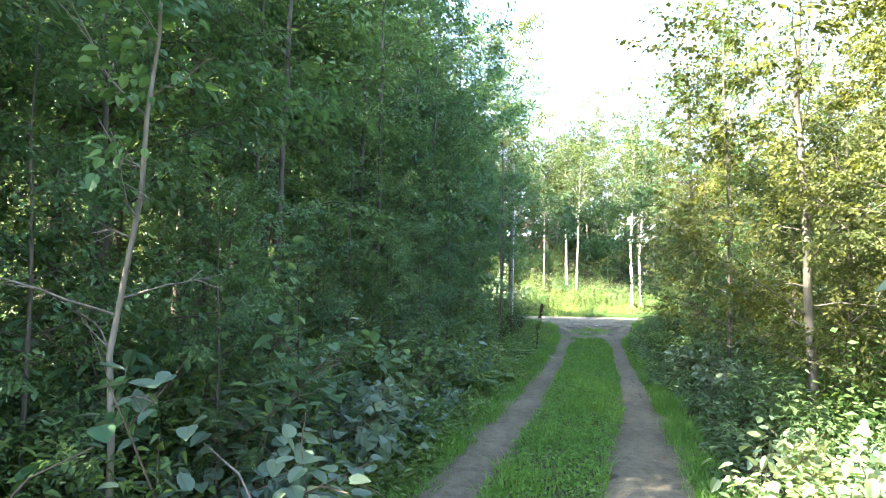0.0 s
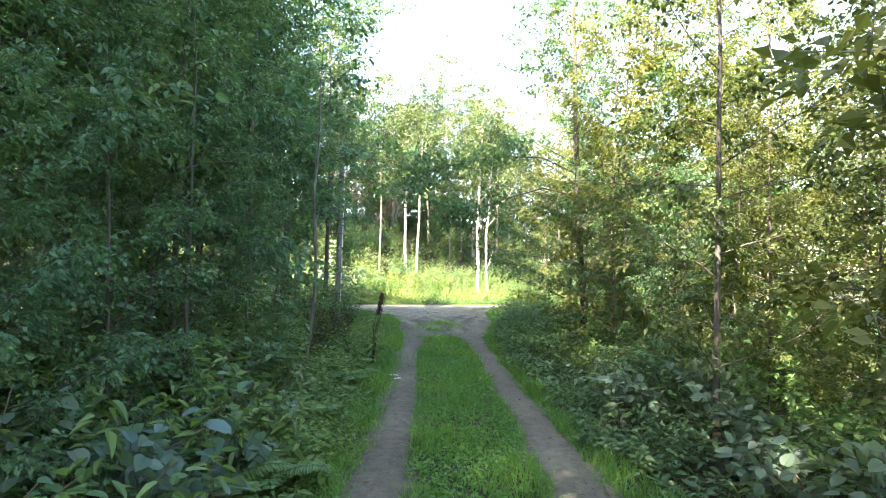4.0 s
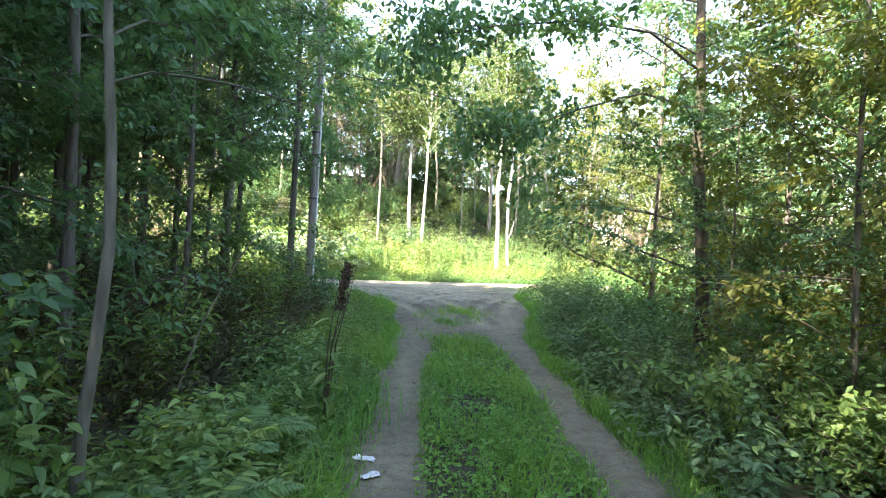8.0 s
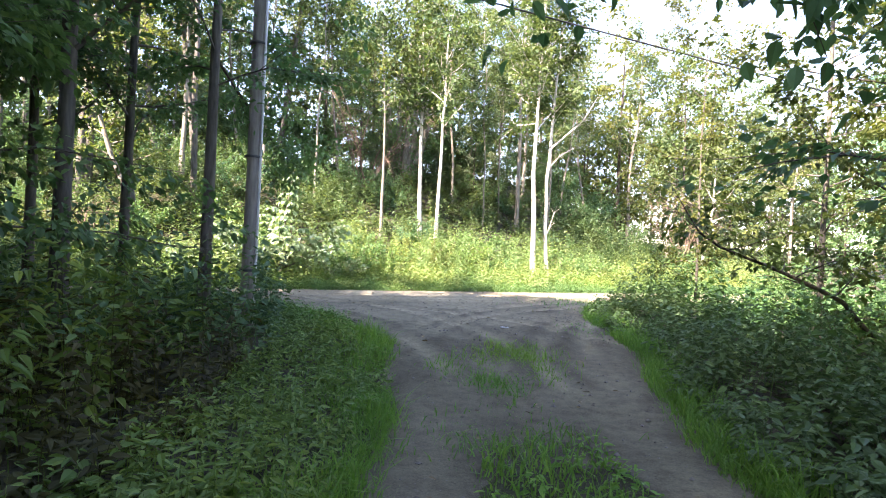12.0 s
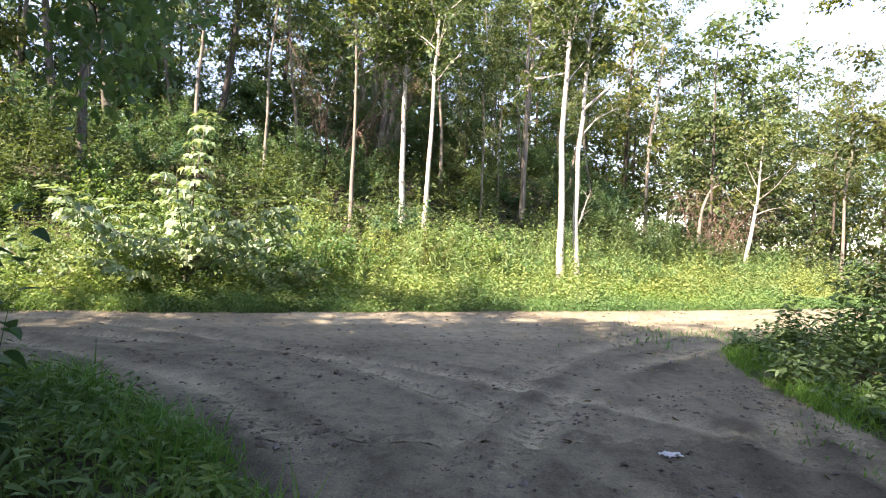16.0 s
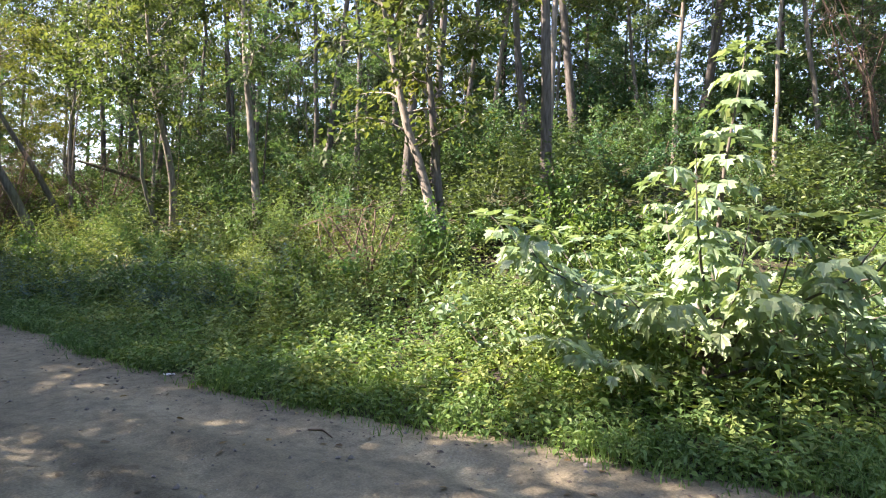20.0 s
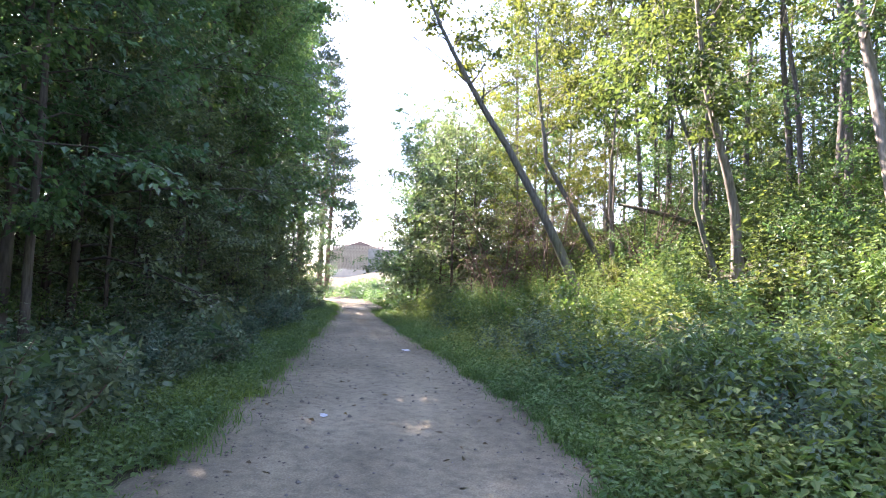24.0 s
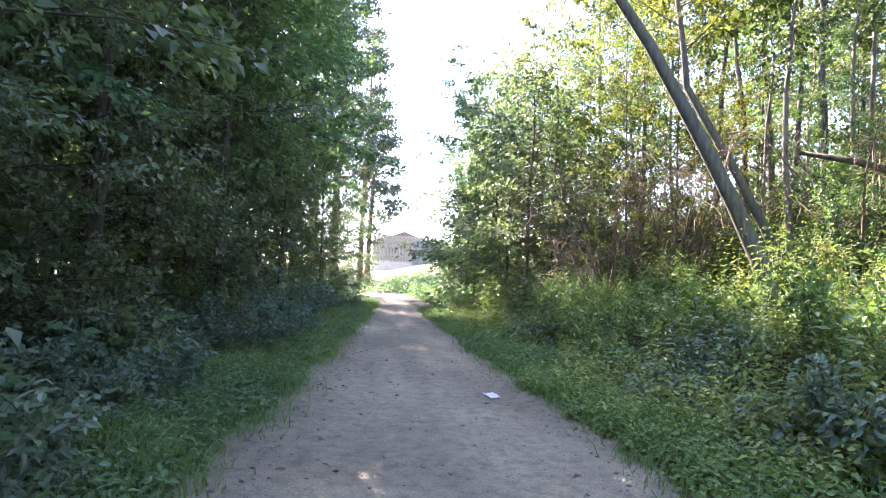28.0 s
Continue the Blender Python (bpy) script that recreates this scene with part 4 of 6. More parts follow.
P = field(r, 5000, -32, -8.5, 26, 34, lambda x, y: (y - far_edge(x) > 1.0) & (y - far_edge(x) < 3.4))
P, h = clumps(r, P, 22, 0.28)
stems(r, P, edge_height(P, 0.2, 1.0, 2.2) * h, 15, 0.085, OVATE, LEAF_BLUE, "undergrowth", "dull blue-green herbs in the shade of the bank", width=0.75)
P = field(r, 3000, -57, -30, 16, 44, lambda x, y: ((y - far_edge(x) > 0.5) | (near_edge(x) - y > 0.5)))
stems(r, P, r.uniform(0.3, 0.9, len(P)), 16, 0.2, DIAMOND, LEAF_SHADE, "undergrowth", "scrub beside the far end of the road", width=0.7)
P = field(r, 5500, -18, 18, -12, 30, lambda x, y: ((x < line(TL, y) - 5) | (x > line(TR, y) + 6)) & (y < near_edge(x) - 1))
stems(r, P, np.full(len(P), 0.65), 11, 0.22, DIAMOND, LEAF_SHADE, "undergrowth", "shaded herbs on the forest floor", width=0.7)


def blades(rng, P, h, w, mat, name, label):
    n = len(P)
    az = rng.uniform(0, 6.28, n)
    S = np.c_[np.cos(az), np.sin(az), np.zeros(n)] * (w * rng.uniform(0.6, 1.3, n))[:, None]
    h = h * (0.65 + 0.5 * wave(P[:, 0], P[:, 1], 2.2, 1)) * rng.choice([0.6, 0.8, 1.0, 1.5], n)
    b = rng.normal(0, 0.55, (n, 2)) * h[:, None]
    mid = P + np.c_[b * 0.3, h * 0.55]
    tip = P + np.c_[b, h * rng.uniform(0.8, 1.0, n)]
    V = np.stack([P - S, P + S, mid + S * 0.7, mid - S * 0.7, tip], 1).reshape(-1, 3)
    o = (np.arange(n) * 5)[:, None]
    F = np.r_[np.c_[o, o + 1, o + 2], np.c_[o, o + 2, o + 3], np.c_[o + 3, o + 2, o + 4]]
    return tagged(new(name, mesh_of(name, V, F, mat, False)), label, "grass", kind="stuff")


P = field(r, 140000, -2.5, 2, -3, 20.6, lambda x, y: (x > line(ML, y) - 0.04) & (x < line(MR, y) + 0.04) & (y < 19.6 - 2.4 * r.uniform(0, 1, len(y)) ** 2))
blades(r, P, r.uniform(0.06, 0.19, len(P)), 0.006, GRASS, "grass", "green grass strip between the wheel ruts")
def verge(rng, n, edge, side, a, b, wide):
    """Points on a band beside an edge line, thicker toward the edge."""
    u = rng.uniform(a, b, n)
    return u, edge(u) + side * wide * (rng.uniform(-0.25, 1, n) * rng.uniform(0.2, 1, n))


for edge, side, label in ((TL, -1, "grass along the shaded edge of the track"), (TR, 1, "grass between the rut and the herbs")):
    y, x = verge(r, 46000, lambda q: line(edge, q), side, -2, 27 if side > 0 else 25, 0.55 if side > 0 else 0.75)
    m = out(x, y) > -0.25 * r.uniform(0, 1, len(x)) ** 3
    P = np.c_[x[m], y[m], ground_z(x[m], y[m]) - 0.02]
    blades(r, P, r.uniform(0.05, 0.22, len(P)), 0.005, GRASS, "grass", label)
for edge, side, a, b, n, label in ((far_edge, 1, -32, 13, 70000, "lush grass verge below the slope"), (near_edge, -1, -40, -2.6, 105000, "grass verge on the shaded side of the road")):
    x, y = verge(r, n, edge, side, a, b, 1.3 if side > 0 else 2.0)
    m = out(x, y) > -0.45 * r.uniform(0, 1, n) ** 3
    P = np.c_[x[m], y[m], ground_z(x[m], y[m]) - 0.02]
    blades(r, P, r.uniform(0.05, 0.22, len(P)), 0.0045, GRASS_DULL, "grass", label)
# small herbs mixed into the grass
P = field(r, 12000, -3.5, 0.6, -2, 25, lambda x, y: (x < line(TL, y)) & (out(x, y) > 0.06) & (out(x, y) < 1.3))
stems(r, P, r.uniform(0.1, 0.34, len(P)) * np.clip(0.4 + out(P[:, 0], P[:, 1]), 0.4, 1), 9, 0.075, OVATE, LEAF_HERB, "small_herbs", "low leafy herbs in the verge of the track", width=0.4)
P = field(r, 11000, -2.5, 2, -3, 19.4, lambda x, y: (x > line(ML, y)) & (x < line(MR, y)) & (y < 19.4 - 2.4 * r.uniform(0, 1, len(y)) ** 2))
stems(r, P, r.uniform(0.05, 0.14, len(P)), 7, 0.055, OVATE, GRASS, "small_herbs", "plantain and clover in the grass strip", spread=0.7)
for edge, side, a, b, n, mat in ((far_edge, 1, -32, 13, 11000, LEAF_HERB), (near_edge, -1, -40, -2.6, 9000, LEAF_SHADE)):
    x, y = verge(r, n, edge, side, a, b, 1.5)
    m = out(x, y) > 0.0
    P = np.c_[x[m], y[m], ground_z(x[m], y[m]) - 0.02]
    stems(r, P, r.uniform(0.06, 0.22, len(P)), 8, 0.055, OVATE, mat, "small_herbs", "low clover and plantain in the verge", spread=0.7)


# ---- single trees at known places ----
def hero(name, pts, r0, base, spread, limbs, count, leaf, bark, leafm, label, seed, **kw):
    """A tree whose trunk follows points of the place."""
    x, y = pts[0][:2]
    z = float(ground_z(x, y))
    g = grow(seed, 1, r0, base, spread, limbs, count, leaf, line=[(0, 0, 0)] + [(a - x, b - y, max(0.1, c - z)) for a, b, c in pts[1:]], **kw)
    ob = tree(name, g, bark, leafm, label, split=True)
    ob.matrix_basis = pose(x, y, z)
    return ob


def add_limb(ob, pts, r, count, leaf, mat, bark, seed, shape=DIAMOND, spread=0.3, hang=0.5):
    """One more limb with leaves on a tree; points in the place."""
    rng = np.random.default_rng(seed)
    q = np.array(pts, float) - np.array(ob.matrix_basis.translation)
    b = Buf()
    b.tube(q, np.linspace(r, 0.006, len(q)), 5)
    A, B = [q[:-1]], [q[1:]]
    for _ in range(10):
        k = rng.integers(max(1, len(q) - 3), len(q))
        tw = bend(rng, q[k], unit(q[k] - q[k - 1]) + rng.normal(0, 0.7, 3), spread * 2.2, 3, 0.2, -0.05)
        b.tube(tw, [r * 0.3, r * 0.2, 0.003, 0.002], 3)
        A.append(tw[:-1]), B.append(tw[1:])
    part("limb", b.mesh("limb", bark), ob)
    if count:
        A, B = np.concatenate(A[1:]), np.concatenate(B[1:])
        i = rng.integers(0, len(A), count)
        t = rng.uniform(0, 1, (count, 1))
        P = A[i] * (1 - t) + B[i] * t + rng.normal(0, spread * 0.3, (count, 3))
        D = rng.normal(0, 0.7, (count, 3)) + np.array([0, 0, -hang])
        V, F = leaves(rng, P, D, rng.normal(0, 0.5, (count, 3)) + np.array([0, 0, 1]), leaf * rng.uniform(0.7, 1.3, count), leaf * 0.72, shape)
        part("foliage", mesh_of("foliage", V, F, mat, False), ob)


W = "slender white birch with peeling bark in full sun"
hero("birch_tree", [(4.25, 33.5, 0.2), (4.18, 33.5, 2.9), (4.15, 33.5, 4.65), (4.17, 33.5, 6.3), (4.3, 33.5, 9.5)], 0.085, 0.5, 2.0, 20, 3800, 0.12, BARK_WHITE, LEAF_TREE, W, 301, rise=0.9)
b2 = hero("birch_tree", [(4.78, 33.8, 0.2), (4.62, 33.8, 1.9), (4.63, 33.8, 3.57), (4.7, 33.8, 4.65), (4.75, 33.8, 5.85), (4.95, 33.8, 9.0)], 0.075, 0.55, 2.0, 18, 3400, 0.12, BARK_WHITE, LEAF_TREE, "forked white birch with bare lower limbs", 302, rise=0.9)
for pts, r in (([(4.7, 33.8, 4.6), (5.38, 33.8, 5.25), (5.7, 33.75, 5.55), (6.1, 33.7, 6.3)], 0.035), ([(4.65, 33.8, 3.95), (4.99, 33.8, 4.38), (5.41, 33.8, 4.65)], 0.022), ([(4.64, 33.8, 1.7), (4.78, 33.8, 2.1), (4.91, 33.8, 2.57)], 0.02)):
    add_limb(b2, pts, r, 0, 0.1, LEAF_TREE, BARK_WHITE, 11, spread=0.12)
hero("birch_tree", [(0.75, 37.1, 1.2), (0.66, 37.1, 4.1), (0.64, 37.1, 6.0), (0.59, 37.1, 7.35), (0.5, 37.2, 10.5)], 0.085, 0.48, 2.1, 20, 3800, 0.13, BARK_WHITE, LEAF_TREE, W, 303, rise=0.9)
hero("birch_tree", [(1.26, 35.7, 0.9), (1.31, 35.7, 3.65), (1.36, 35.7, 5.4), (1.4, 35.7, 9.5)], 0.07, 0.5, 2.0, 18, 3400, 0.13, BARK_WHITE, LEAF_TREE, W, 304, rise=0.9)
hero("birch_tree", [(-0.67, 36.5, 1.2), (-0.66, 36.5, 3.5), (-0.69, 36.5, 5.7), (-0.95, 36.5, 9.5)], 0.06, 0.5, 2.0, 18, 3200, 0.13, BARK_PALE, LEAF_TREE, "thin pale birch leaning slightly over the slope", 305, rise=0.9)

# the old tree of many stems on the slope
clump = thing("multi_stem_willow", 0, 43.7, float(ground_z(0, 43.7)), "old willow of many pale split stems", "tree")
rng = np.random.default_rng(310)
for k, (a, b) in enumerate([((-0.7, 1.3), (-0.95, 4.5)), ((-0.35, 1.5), (-0.3, 5.5)), ((0.1, 1.7), (0.05, 6.5)), ((0.4, 1.6), (0.5, 6.0)), ((0.8, 1.5), (1.5, 4.8)), ((0.95, 2.4), (0.95, 7.0))]):
    s = Buf()
    x0 = -0.35 + 0.13 * k
    s.tube([(x0, rng.normal(0, 0.1), -0.3), (x0 + (a[0] - x0) * 0.5, rng.normal(0, 0.1), a[1] * 0.55), (a[0], rng.normal(0, 0.15), a[1]), ((a[0] + b[0]) / 2, rng.normal(0, 0.2), (a[1] + b[1]) / 2), (b[0], rng.normal(0, 0.3), b[1])], [0.2, 0.17, 0.14, 0.11, 0.05], 8)
    part("trunk", s.mesh("trunk", BARK_PALE), clump)
n = 3600
P = rng.normal(0, 1, (n, 3)) * np.array([1.6, 1.3, 1.3]) + np.array([0.2, 0, 6.2])
V, F = leaves(rng, P, rng.normal(0, 1, (n, 3)), rng.normal(0, 0.6, (n, 3)) + np.array([0, 0, 1]), rng.uniform(0.1, 0.2, n), rng.uniform(0.07, 0.12, n))
part("crown", mesh_of("crown", V, F, LEAF_TREE, False), clump)

# leaning and crooked trees beside the road
hero("leaning_tree", [(-19.6, 30.95, 0.6), (-19.6, 30.2, 2.5), (-19.6, 29.62, 3.55), (-19.6, 28.92, 4.75), (-19.6, 28.1, 5.95), (-19.6, 27.3, 7.4), (-19.7, 26.5, 9.2)], 0.13, 0.55, 1.9, 14, 2000, 0.11, BARK_LEAN, LEAF_TREE, "grey trunk leaning far out over the road", 321, rise=0.9, bare=3)
hero("leaning_tree", [(-22, 32.4, 1.7), (-22, 31.34, 3.58), (-22, 30.49, 5.0), (-22, 30.2, 6.9), (-22, 30.0, 9.5)], 0.10, 0.5, 1.9, 14, 2200, 0.12, BARK_LEAN, LEAF_YELLOW, "crooked grey trunk with a kink halfway up", 322, rise=0.8)
hero("aspen_tree", [(-22.2, 32.55, 1.7), (-22.2, 32.38, 4.1), (-22.2, 32.47, 5.8), (-22.2, 32.8, 9)], 0.07, 0.5, 1.5, 14, 1800, 0.12, BARK_PALE, LEAF_TREE, "thin upright trunk among the leaning trees", 323, rise=0.9)
hero("crooked_tree", [(-17.0, 32.8, 1.5), (-17.0, 32.3, 2.7), (-17.0, 32.16, 3.4), (-17.0, 32.19, 4.0), (-17.0, 31.78, 5.1), (-17.0, 31.4, 7.5)], 0.06, 0.45, 1.5, 14, 1800, 0.12, BARK_LEAN, LEAF_YELLOW, "thin trunk curved like a bow at its foot", 324, rise=0.8)
hero("aspen_tree", [(-17.5, 33.4, 1.9), (-17.4, 33.2, 3.3), (-17.4, 33.0, 4.3), (-17.4, 32.6, 5.6), (-17.4, 32.2, 9)], 0.115, 0.4, 1.9, 16, 2800, 0.11, BARK_PALE, LEAF_TREE, "stout pale trunk leaning toward the road", 325, rise=0.8)
hero("rowan_tree", [(-7.15, 32.25, 1.0), (-7.7, 32.3, 2.76), (-8.16, 32.3, 3.84), (-8.66, 32.3, 5.6), (-8.9, 32.2, 7.5)], 0.10, 0.28, 2.0, 20, 3200, 0.12, BARK_PALE, LEAF_YELLOW, "leaning pale trunk with bright yellow-green leaves", 326, rise=0.5)
hero("rowan_tree", [(-7.3, 32.5, 1.0), (-7.6, 32.5, 2.97), (-7.77, 32.5, 4.7), (-7.9, 32.5, 8)], 0.08, 0.4, 1.7, 16, 2200, 0.12, BARK_GREY, LEAF_YELLOW, "upright stem beside the leaning trunk", 327, rise=0.6)
hero("aspen_tree", [(-13.6, 33.4, 1.7), (-13.9, 33.4, 3.5), (-14.17, 33.4, 4.7), (-14.5, 33.4, 6.7), (-14.7, 33.4, 10)], 0.11, 0.42, 1.9, 16, 2800, 0.11, BARK_PALE, LEAF_TREE, "pale trunk rising from the shaded slope", 328, rise=0.8)
hero("crooked_tree", [(12.4, 42, 0.9), (12.55, 42, 3.4), (13.0, 42, 4.3), (13.55, 42, 3.9), (13.9, 42, 3.2)], 0.09, 0.5, 0.9, 8, 260, 0.1, BARK_PALE, LEAF_YELLOW, "half-dead tree bent over into an arch", 329)
hero("aspen_tree", [(13.15, 40.2, 0.5), (13.56, 40.2, 3.38), (13.7, 40.2, 6)], 0.08, 0.4, 1.6, 12, 1600, 0.13, BARK_WHITE, LEAF_TREE, "white stem standing apart by the road", 330, rise=0.8)

# trees right by the track
big = hero("alder_tree", [(4.25, 17.9, 0.1), (4.12, 17.85, 1.8), (4.0, 17.8, 2.6), (3.9, 17.8, 5.5), (3.7, 17.8, 10)], 0.095, 0.08, 2.3, 40, 9500, 0.075, BARK_DARK, LEAF_SHADE, "stout dark alder with a limb over the track", 331, thick=0.18)
add_limb(big, [(3.95, 17.8, 3.4), (3.2, 17.8, 3.55), (2.4, 17.85, 3.3), (1.8, 17.9, 3.05), (1.4, 17.9, 2.9)], 0.02, 1300, 0.085, LEAF_SHADE, BARK_DARK, 51, OVATE, 0.46)
add_limb(big, [(3.95, 17.8, 3.9), (3.0, 17.2, 4.1), (2.0, 16.8, 4.0), (1.0, 16.4, 3.7), (0.5, 16.2, 3.5)], 0.02, 1300, 0.085, LEAF_SHADE, BARK_DARK, 52, OVATE, 0.46)
bough = hero("alder_tree", [(-1.97, 22.3, 0.1), (-1.95, 22.3, 3.0), (-2.0, 22.3, 6.0), (-2.1, 22.35, 8.8)], 0.075, 0.3, 2.2, 22, 9000, 0.078, BARK_GREY, LEAF_SHADE, "straight alder whose low bough hangs by the pole", 336, thick=0.2)
add_limb(bough, [(-1.96, 22.3, 3.3), (-1.9, 22.9, 3.1), (-1.75, 23.6, 2.8), (-1.5, 24.2, 2.45)], 0.02, 1200, 0.08, LEAF_SHADE, BARK_DARK, 53, OVATE, 0.42)
near = hero("hazel_tree", [(2.98, 7.3, 0.0), (2.94, 7.3, 1.84), (2.9, 7.3, 2.6), (2.86, 7.3, 4.1), (2.8, 7.2, 8.5)], 0.055, 0.05, 2.1, 40, 9500, 0.072, BARK_LEAN, LEAF_YELLOW, "grey trunk of a hazel beside the wheel ruts", 332, thick=0.17)
hero("sapling", [(-2.1, 2.6, 0), (-2.1, 2.6, 1.46), (-2.02, 2.6, 2.2), (-1.98, 2.6, 3.1), (-1.9, 2.6, 4.6)], 0.02, 0.2, 0.6, 18, 480, 0.058, BARK_PALE, LEAF_HERB, "thin pale sapling with few bright leaves", 333, shape=ROUND, thick=0.4)
hero("sapling", [(-1.25, 13.2, 0), (-1.1, 13.1, 1.1), (-1.15, 13.1, 2.2), (-1.1, 13.0, 4.8)], 0.032, 0.4, 0.9, 14, 700, 0.07, BARK_LEAN, LEAF_SHADE, "straight grey sapling among ferns", 334, shape=OVATE)
hero("sapling", [(5.9, 22.0, 0.2), (5.3, 22.0, 0.85), (4.64, 22, 1.14), (3.9, 22, 1.4), (3.56, 22, 1.54), (3.2, 22, 2.1)], 0.035, 0.3, 0.8, 10, 380, 0.1, BARK_DARK, LEAF_YELLOW, "dark sapling bent low toward the track", 335, thick=0.4)

# the young maple: a spire of drooping leaves over a wide leafy base
LOBED = np.array([(0, 0), (-0.03, 0.26), (0.2, 0.52), (0.3, 0.3), (0.62, 0.4), (0.62, 0.15), (1, 0), (0.62, -0.15), (0.62, -0.4), (0.3, -0.3), (0.2, -0.52), (-0.03, -0.26)])
rng = np.random.default_rng(336)
maple = thing("young_maple", -2.72, 29.75, float(ground_z(-2.72, 29.75)), "young maple with tiers of pale drooping leaves", "tree")
shoots = [[(0, 0, -0.1), (0.05, 0, 0.9), (0.1, 0, 1.75), (0.22, 0, 2.62)]]
for k in range(22):
    az = k * 2.4
    ln, h = ((1.75, 0.75), (1.35, 0.85), (0.95, 1.05), (1.5, 0.3))[k % 4]
    z0 = rng.uniform(0.1, 0.6)
    shoots.append([(0.03, 0, z0), (0.45 * ln * math.cos(az), 0.38 * ln * math.sin(az), z0 + 0.4 * h), (0.8 * ln * math.cos(az), 0.68 * ln * math.sin(az), z0 + 0.7 * h), (1.0 * ln * math.cos(az), 0.85 * ln * math.sin(az), z0 + 1.15 * h)])
Ps, Ds, Ls, Ns = [], [], [], []
for k, q in enumerate(shoots):
    q = np.array(q, float)
    b = Buf()
    b.tube(q, np.array([0.03, 0.022, 0.014, 0.004]) * (1 if k == 0 else 0.5), 6)
    part("stem" if k == 0 else "limb", b.mesh("stem", BARK_GREY), maple)
    tiers = 11 if k == 0 else 7
    for i in range(tiers):
        u = i / (tiers - 1)
        s = (0.24 + 0.76 * u) * 3
        o = np.array([np.interp(s, range(4), q[:, c]) for c in range(3)])
        wide = (0.38 - 0.2 * u) if k == 0 else 0.2 - 0.05 * u
        a0 = rng.uniform(0, 6.28)
        o = o + np.r_[rng.normal(0, 0.0 if k == 0 else 0.1, 2), 0]
        for c in range(20 if k == 0 else 10):
            az = a0 + c * 2.4
            reach = wide * rng.uniform(0.25, 1.0)
            flat = np.array([math.cos(az), math.sin(az), 0])
            Ps.append(o + flat * reach + np.array([0, 0, 0.05 - 0.45 * reach * reach / wide]))
            Ds.append(flat + np.array([0, 0, -0.75 + 0.9 * (i == tiers - 1)]) + rng.normal(0, 0.14, 3))
            Ls.append(rng.uniform(0.09, 0.16) * (1.1 - 0.35 * u if k == 0 else 1)), Ns.append((flat[0] * 0.75, flat[1] * 0.75, 1.0))
V, F = leaves(rng, np.array(Ps), np.array(Ds), rng.normal(0, 0.15, (len(Ps), 3)) + np.array(Ns), np.array(Ls), np.array(Ls) * 0.95, LOBED, 0.15, 0.28)
part("crown", mesh_of("crown", V, F, LEAF_MAPLE, False), maple)


# pines at the far end of the road
def pine(x, y, H, seed, label):
    rng = np.random.default_rng(seed)
    ob = thing("pine_tree", x, y, float(ground_z(x, y)), label, "tree")
    tb = Buf()
    tb.tube([(0, 0, -0.3), (0.1, 0, H * 0.3), (0.05, 0.1, H * 0.6), (0.1, 0, H)], [0.24, 0.18, 0.13, 0.03], 8)
    part("trunk", tb.mesh("trunk", BARK_RED), ob)
    Ps = []
    for i in range(26):
        s = 0.3 + 0.68 * i / 26
        az, ln = i * 2.4 + rng.normal(0, 0.3), (2.9 * (1.05 - s) + 0.9) * rng.uniform(0.7, 1.2)
        pts = bend(rng, (0.08, 0.05, H * s), unit(np.array([math.cos(az), math.sin(az), 0.12])), ln, 4, 0.12, 0.05)
        lb = Buf()
        lb.tube(pts, np.linspace(0.05, 0.012, 5), 4)
        part("limb", lb.mesh("limb", BARK_RED), ob)
        for q in pts[2:]:
            Ps.append(q + rng.normal(0, 1, (90, 3)) * np.array([0.45, 0.45, 0.2]))
    P = np.concatenate(Ps)
    n = len(P)
    V, F = leaves(rng, P, rng.normal(0, 0.7, (n, 3)) + np.array([0, 0, 0.5]), rng.normal(0, 1, (n, 3)), rng.uniform(0.22, 0.42, n), 0.11, DIAMOND, 0.1, 0.05)
    part("crown", mesh_of("crown", V, F, NEEDLE, False), ob)


pine(-40, 20.7, 18, 401, "tall pine with flat layers of dark needles")
pine(-54, 20.6, 14, 402, "tall pine behind the bend of the road")
pine(-57, 19.6, 21, 404, "slender pine beside the bend of the road")
pine(-43.5, 18.9, 21, 403, "tall pine rising over the broadleaf trees")


